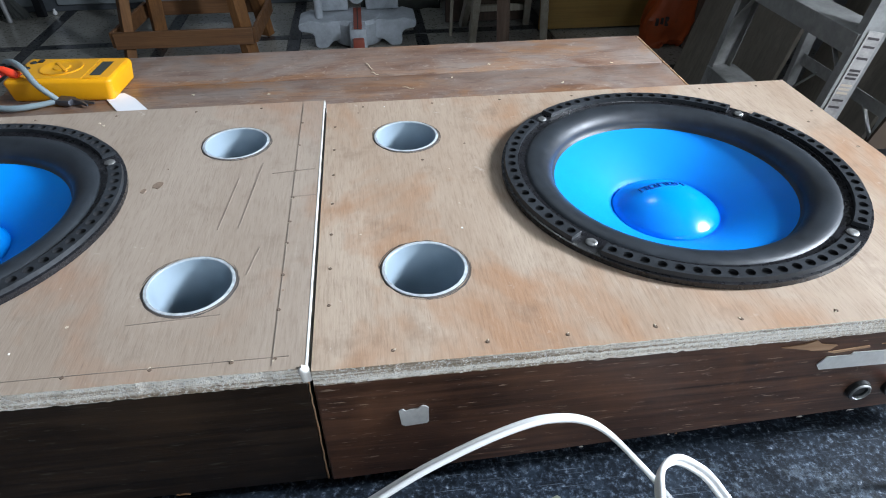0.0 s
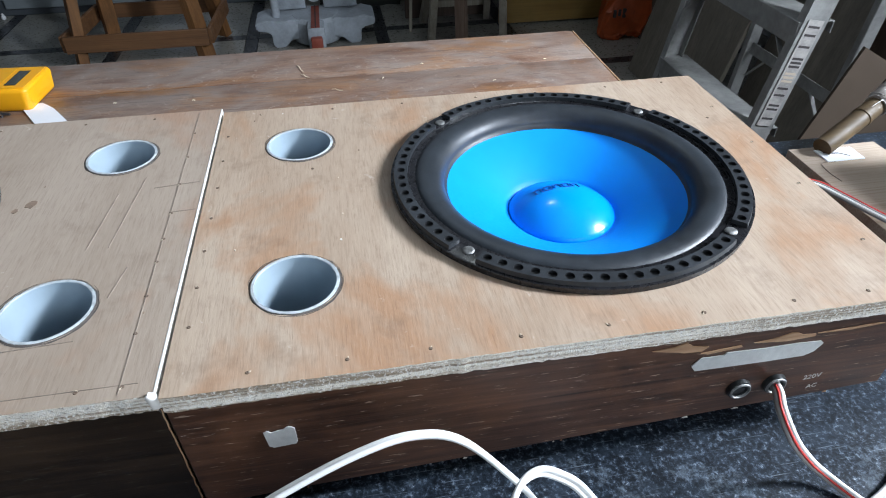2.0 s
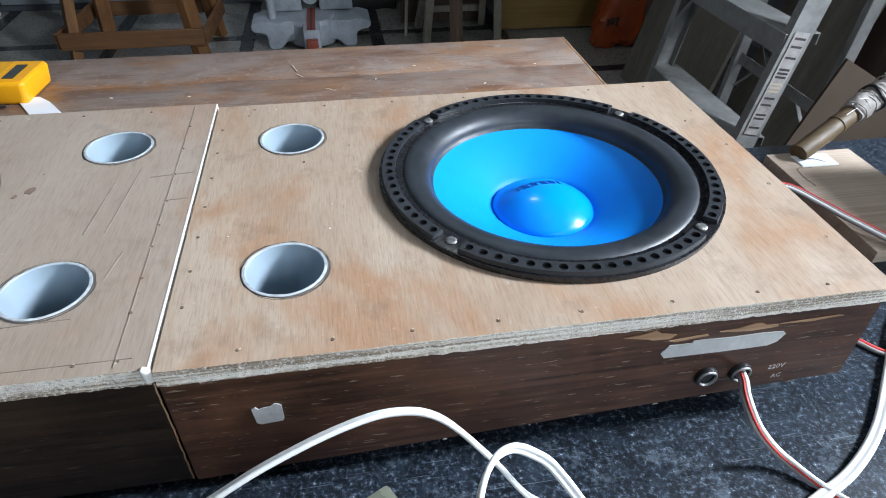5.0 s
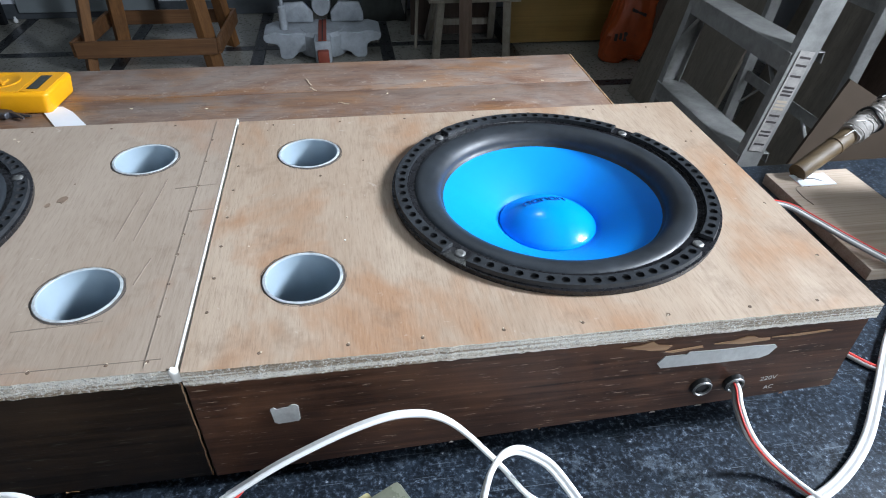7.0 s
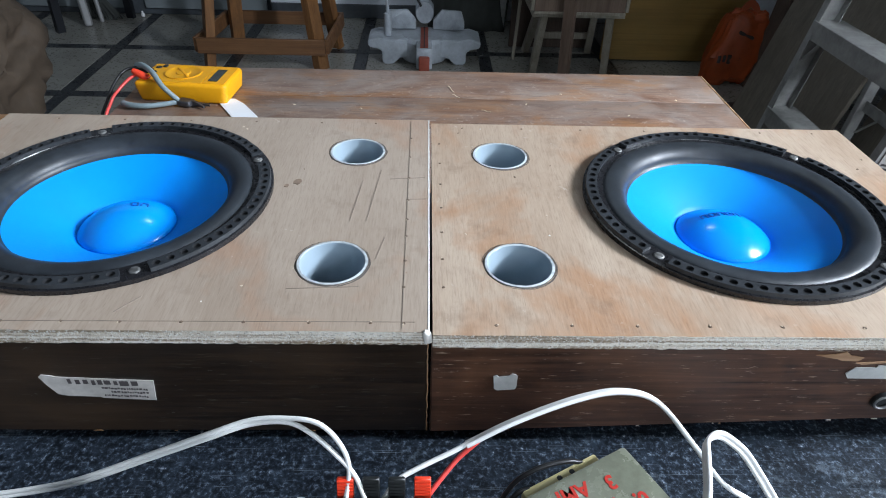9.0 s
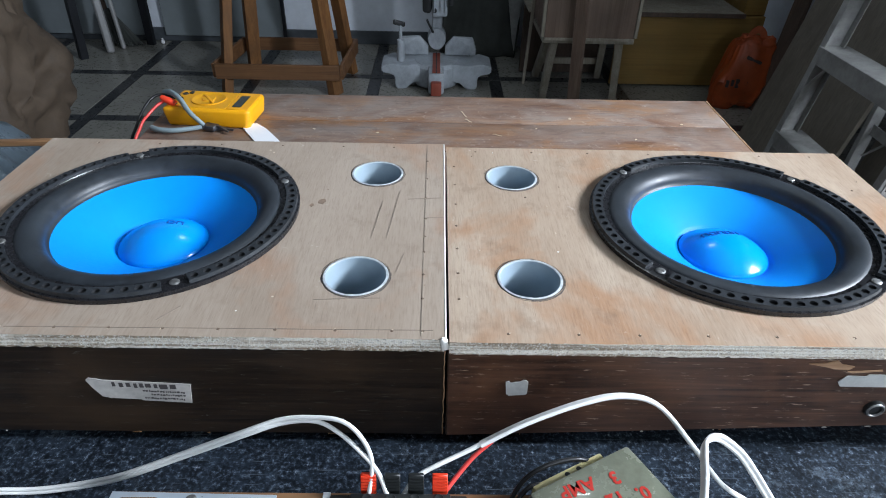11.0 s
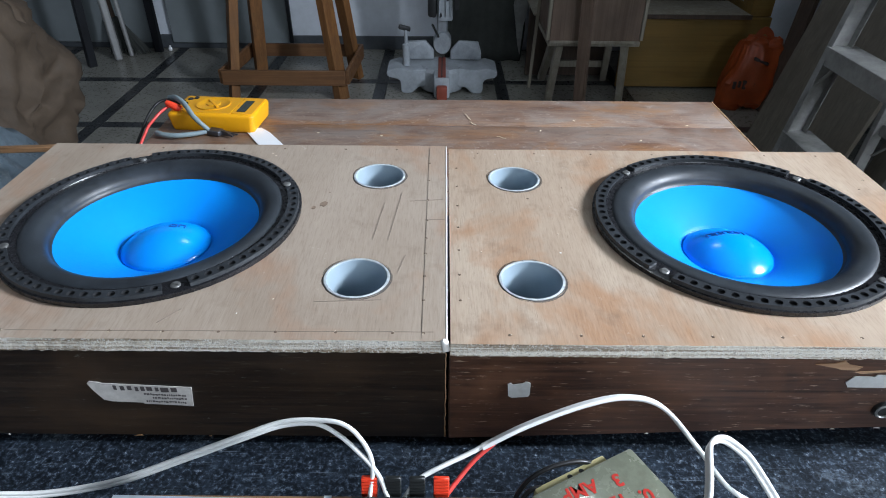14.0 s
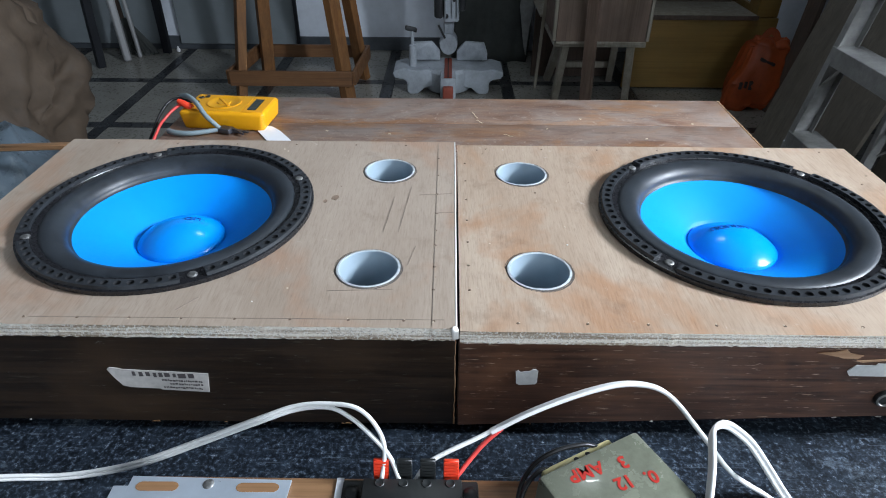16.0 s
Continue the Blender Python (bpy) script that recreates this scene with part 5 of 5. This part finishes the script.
part("recess_frame", box(0.96, 1.60, 3.44, 3.458, 0.40, 0.425, 0.002, 1), BROWN_PANEL, cup)
part("side", box(1.715, 1.735, 3.142, 3.80, 0.01, 0.388, 0.002, 1), YELLOW_PANEL, cup)

def ridged(bm, amount, scale, seed):
    """Sharp creases as in crushed paper."""
    bm.normal_update()
    for v in bm.verts:
        q = v.co * scale + Vector((seed, seed * 0.7, -seed))
        k = (1 - abs(noise.noise(q)) * 2.2) * amount + (1 - abs(noise.noise(q * 2.3)) * 2.2) * amount * 0.45
        v.co += v.normal * k
    return bm


# ---- orange bag ----
b = box(-0.125, 0.125, -0.06, 0.06, 0.0, 0.36, 0.03, 3)
bmesh.ops.subdivide_edges(b, edges=b.edges[:], cuts=7, use_grid_fill=True)
for v in b.verts:
    u = v.co.z / 0.36
    v.co.x *= 1 - 0.45 * max(0, u - 0.35) ** 1.2
    v.co.y *= 1 + 0.35 * math.sin(math.pi * min(1, u * 1.3)) - 0.5 * max(0, u - 0.6)
    v.co.x += 0.07 * u
ridged(crumple(crumple(b, 0.026, 9), 0.010, 26, 3), 0.017, 17, 1)
bag = thing("shopping_bag", "crumpled orange plastic bag leaning by the cupboard", "bag", at=(1.535, 2.86, 0.016), turn=-8)
bag.scale = (0.84, 0.94, 0.92)
part("bag_body", b, ORANGE_BAG, bag, smooth=60)
part("handle", sweep([(0.02, 0, 0.33), (0.03, 0.005, 0.385), (0.06, 0.008, 0.41), (0.095, 0.006, 0.385), (0.105, 0, 0.33)], [(-0.018, -0.002), (0.018, -0.002), (0.018, 0.002), (-0.018, 0.002)], 6, (0, 1, 0)), ORANGE_BAG, bag, smooth=50)
for i, (dx, w) in enumerate(((-0.065, 0.020), (-0.036, 0.016), (-0.008, 0.022), (0.022, 0.016), (0.048, 0.018))):
    part("print_bar", box(dx - w / 2, dx + w / 2, -0.096, -0.06, 0.115 + 0.008 * (i % 2), 0.155 + 0.004 * (i % 3), 0.003, 1), BAG_PRINT, bag)
part("print_bar", moved(box(-0.045, 0.045, -0.092, -0.06, 0.0, 0.016, 0.003, 1), pose(0.05, 0.0, 0.262, 0, 18, 0)), BAG_PRINT, bag)

# ---- stepladder ----
lad = thing("stepladder", "dusty aluminium stepladder with a lettered label", "stepladder")


def front_x(z):
    return 1.070 + 0.17 * z


for y, s in ((1.13, 1), (1.66, -1)):
    p0, p1 = Vector((front_x(0) + 0.032, y, 0.0)), Vector((front_x(1.7) + 0.032, y, 1.7))
    ch = beam(p0, p1, 0.003, 0.064, 0, (1, 0, 0))
    for o in (-0.0305, 0.0305):
        ch = beam(p0 + Vector((o, s * 0.012, 0)), p1 + Vector((o, s * 0.012, 0)), 0.026, 0.003, 0, (1, 0, 0), bm=ch)
    part("front_stile", ch, ALUMINIUM, lad, "aluminium channel stile", smooth=0)
for z in (0.10, 0.385, 0.665, 0.945, 1.225, 1.5):
    xx = front_x(z)
    st = box(xx - 0.004, xx + 0.085, 1.134, 1.656, z - 0.003, z, 0.001, 1)
    st = box(xx - 0.006, xx - 0.003, 1.134, 1.656, z - 0.055, z, 0.001, 1, bm=st)
    st = box(xx + 0.085, xx + 0.088, 1.134, 1.656, z - 0.03, z, 0.001, 1, bm=st)
    part("step", st, ALUMINIUM, lad, "dusty aluminium step", smooth=0)
    for y, s in ((1.136, 1), (1.654, -1)):
        part("brace", beam((xx + 0.0, y, z - 0.125), (xx + 0.0, y + s * 0.07, z - 0.05), 0.012, 0.003, 0), ALUMINIUM, lad, smooth=0)
for y in (1.18, 1.60):
    part("rear_leg", beam((1.37, y, 0), (1.51, y, 1.65), 0.022, 0.036, 0.002), ALUMINIUM, lad)
for z in (0.15, 0.42, 0.75, 1.1):
    xx = 1.37 + 0.085 * z
    part("cross_bar", beam((xx, 1.195, z), (xx, 1.585, z), 0.004, 0.036, 0.001), ALUMINIUM, lad)
for y, s in ((1.2, 1), (1.58, -1)):
    part("brace", beam((1.407, y, 0.33), (1.407, y + s * 0.08, 0.41), 0.012, 0.003, 0), ALUMINIUM, lad, smooth=0)
part("top_cap", box(1.345, 1.525, 1.12, 1.67, 1.66, 1.70, 0.004, 1), ALUMINIUM, lad)
down = (Vector((front_x(0.41), 0, 0.41)) - Vector((front_x(0.675), 0, 0.675))).normalized()
across = Vector((0, -1, 0)).cross(down)
LB0 = Vector((front_x(0.675) + 0.006, 1.1265, 0.675))
LBM = Matrix((( down.x, across.x, 0, LB0.x), (0, 0, -1, LB0.y), (down.z, across.z, 0, LB0.z), (0, 0, 0, 1)))
lblp = part("label_plate", moved(box(0, 0.275, 0.004, 0.046, 0, 0.0012, 0), LBM), LABEL_PAPER, lad, "pale label with dark printed bars", smooth=0)
for i, bars in enumerate(((0.010, 0.030), (0.020,), (0.012, 0.022, 0.032), (0.012, 0.022, 0.032), (0.013, 0.031), (0.021, 0.032), (0.020,))):
    for bx in bars:
        part("print_bar", moved(box(0.006 + 0.038 * i + bx - 0.0028, 0.006 + 0.038 * i + bx + 0.0028, 0.010, 0.041, 0.0013, 0.0018), LBM), SHAVING_PALE if i == 3 else LABEL_INK, lblp, smooth=0)

# ---- boards leaning on the east side ----
def leaning(name, label, x0, x1, y0, y1, high, thick, m, yskew=0.0):
    b = box(0, thick, y0, y1, 0, high, 0.002, 1)
    a = math.atan2(x1 - x0, high)
    return tagged(part(name, moved(b, pose(x0, 0, 0.0, 0, math.degrees(a), 0)), m), label, "board", "boards leaning by the wall")


leaning("leaning_board", "tall grey plywood board leaning back", 1.42, 1.83, 1.80, 2.44, 1.7, 0.018, GREY_PANEL)
leaning("leaning_board", "tall brown plywood board leaning back", 1.62, 2.05, 1.50, 1.90, 1.8, 0.018, GREY_PANEL)
leaning("leaning_board", "wide brown plywood board leaning back", 1.72, 2.12, 0.98, 1.66, 1.9, 0.018, BROWN_PANEL)
leaning("leaning_board", "dark brown plywood board leaning back", 1.60, 2.10, 0.66, 1.12, 1.6, 0.018, BROWN_PANEL)
tagged(part("leaning_plank", beam((1.655, 2.76, 0), (1.80, 2.82, 1.3), 0.075, 0.03, 0.003), BROWN_PANEL), "dark timber plank leaning by the bag", "plank")
tagged(part("hardboard_sheet", moved(polygon([(0.80, 0.0), (1.32, 0.0), (1.32, 0.60), (1.002, 0.765), (0.93, 0.55)], 0.006), pose(0, 0.74, 0)), CARD_BROWN, smooth=0), "brown hardboard sheet standing behind the counter", "board")
bench = tagged(part("low_crate", box(0.62, 1.06, 0.82, 1.30, 0, 0.30, 0.004, 1), BROWN_PANEL), "low dark brown crate beside the ladder", "crate")

# ---- far left corner ----
tagged(part("grey_door_panel", box(-1.76, -1.005, 3.785, 3.812, 0.04, 1.9, 0.003, 1), WALL_GREY), "grey-green panel standing against the wall", "panel")
# second panel is added to make the wall darker behind the pipes
tagged(part("grey_door_panel", box(-2.95, -1.87, 3.785, 3.812, 0.04, 1.9, 0.003, 1), WALL_GREY), "dull grey panel added to darken the wall behind the pipes", "panel")
tagged(part("dark_post", beam((-0.985, 3.77, 0), (-0.99, 3.77, 1.2), 0.022, 0.022), DARK_STEEL), "dark metal post by the wall", "post")
tagged(part("dark_post", beam((-1.835, 3.72, 0), (-1.83, 3.74, 1.3), 0.05, 0.03), DARK_STEEL), "dark post standing against the wall", "post")
tagged(part("dark_post", beam((-2.125, 3.42, 0), (-1.99, 3.30, 1.2), 0.045, 0.04), DARK_STEEL), "dark post leaning in the corner", "post")
tagged(part("pale_pipe", beam((-2.015, 3.54, 0), (-2.12, 3.70, 1.3), 0.045, 0.04, 0.01), PALE_PIPE), "pale plastic pipe leaning in the corner", "pipe")
tagged(part("pale_pipe", beam((-1.97, 3.62, 0), (-2.08, 3.74, 1.3), 0.025, 0.025, 0.008), PALE_PIPE), "thin pale pipe leaning in the corner", "pipe")
brm = thing("broom", "dark broom standing head down", "broom")
b = bmesh.new()
random.seed(3)
for k in range(90):
    a = random.uniform(-1, 1)
    b = sweep([(-2.06 + 0.02 * a, 3.70 + random.uniform(-0.015, 0.015), 0.22), (-2.03 + 0.13 * a + 0.03, 3.68 + random.uniform(-0.03, 0.03), random.uniform(0.0, 0.03))], ring(0.004, 4), 0, bm=b)
part("bristles", b, BLACK_CLOTH, brm, smooth=0)
part("handle", beam((-2.06, 3.70, 0.2), (-2.15, 3.78, 1.2), 0.022, 0.022, 0.006), BROWN_PANEL, brm)
tagged(part("glass_bulb", moved(lathe([(0.0, 0.0), (0.018, 0.004), (0.026, 0.02), (0.022, 0.04), (0.012, 0.052), (0.012, 0.07), (0.0, 0.07)], 16), pose(-1.77, 3.74, 0.0) @ Matrix.Scale(0.5, 4)), GLASS_WHITE), "small white bulb on the floor by the wall", "bulb")

b = bmesh.new()
bmesh.ops.create_icosphere(b, subdivisions=5, radius=1)
for v in b.verts:
    n = v.co.copy()
    v.co = Vector((-1.90 + 0.40 * n.x * (1 - 0.12 * n.z), 1.92 + 0.42 * n.y, 0.42 + 0.44 * n.z * (1 + 0.1 * n.x)))
    v.co.z = max(0.003, v.co.z)
ridged(crumple(b, 0.12, 3.2), 0.05, 6.5, 2)
for v in b.verts:
    v.co.z = max(0.003, v.co.z)
tagged(part("paper_sack", crumple(b, 0.012, 21), KRAFT, smooth=80), "large crumpled brown paper sack on the floor", "sack")
b = bmesh.new()
bmesh.ops.create_icosphere(b, subdivisions=5, radius=1)
for v in b.verts:
    n = v.co.copy()
    v.co = Vector((-1.82 + 0.34 * n.x, 1.90 + 0.34 * n.y, 0.98 + 0.26 * n.z))
ridged(crumple(b, 0.14, 3.0, 5), 0.06, 6.0, 7)
tagged(part("paper_sack", crumple(b, 0.012, 21), KRAFT, smooth=80), "crumpled brown paper bundle lying on the sack", "sack")
b = bmesh.new()
bmesh.ops.create_icosphere(b, subdivisions=5, radius=1)
for v in b.verts:
    n = v.co.copy()
    v.co = Vector((-0.92 + 0.30 * n.x, 0.68 + 0.30 * n.y, 0.370 + 0.370 * n.z))
ridged(crumple(b, 0.07, 4), 0.03, 9, 4)
for v in b.verts:
    v.co.z = max(0.003, v.co.z)
tagged(part("plastic_sack", crumple(b, 0.012, 21), POLY_FILM, smooth=80), "bluish plastic-wrapped bundle on the floor", "sack")
tagged(part("yellow_batten", beam((-0.76, 0.650, 0.772), (-0.612, 0.655, 0.776), 0.012, 0.010, 0.002), BATTEN), "orange-yellow wooden batten on the wrapped bundle", "batten")

# ---- ceiling light ----
tub = thing("ceiling_light", "white tube light fitting on the ceiling", "light")
part("batten_body", box(-0.28, 0.88, 1.775, 1.825, 3.345, 3.399, 0.004, 1), GLASS_WHITE, tub)

# ---- floor pieces ----
random.seed(12)
PX, PY, BW = 0.675, 0.645, 0.065
tile_me = mesh_of("tile", box(0, PX - BW - 0.003, 0, PY - BW - 0.003, -0.012, 0.0, 0.0015, 1), TILE, 0)
band_x = mesh_of("band", box(0, PX - BW - 0.003, 0, BW - 0.003, -0.012, 0.0, 0.001, 1), BAND, 0)
band_y = mesh_of("band", box(0, BW - 0.003, 0, PY - 0.003, -0.012, 0.0, 0.001, 1), BAND, 0)
for i in range(-3, 5):
    for k in range(-8, 2):
        ox, oy = -1.03 + PX * (i - 0), 3.20 + PY * (k - 0)
        if ox < -2.9 or ox > 2.2 - 0.3 or oy + PY > YN + 0.04:
            continue
        for me, dx, dy in ((band_y, 0, 0), (band_x, BW, 0), (tile_me, BW, BW)):
            o = part(me.name.split(".")[0], me, None, floor_ob)
            o.matrix_local = pose(ox - BW / 2 + dx, oy - BW / 2 + dy, 0.0)
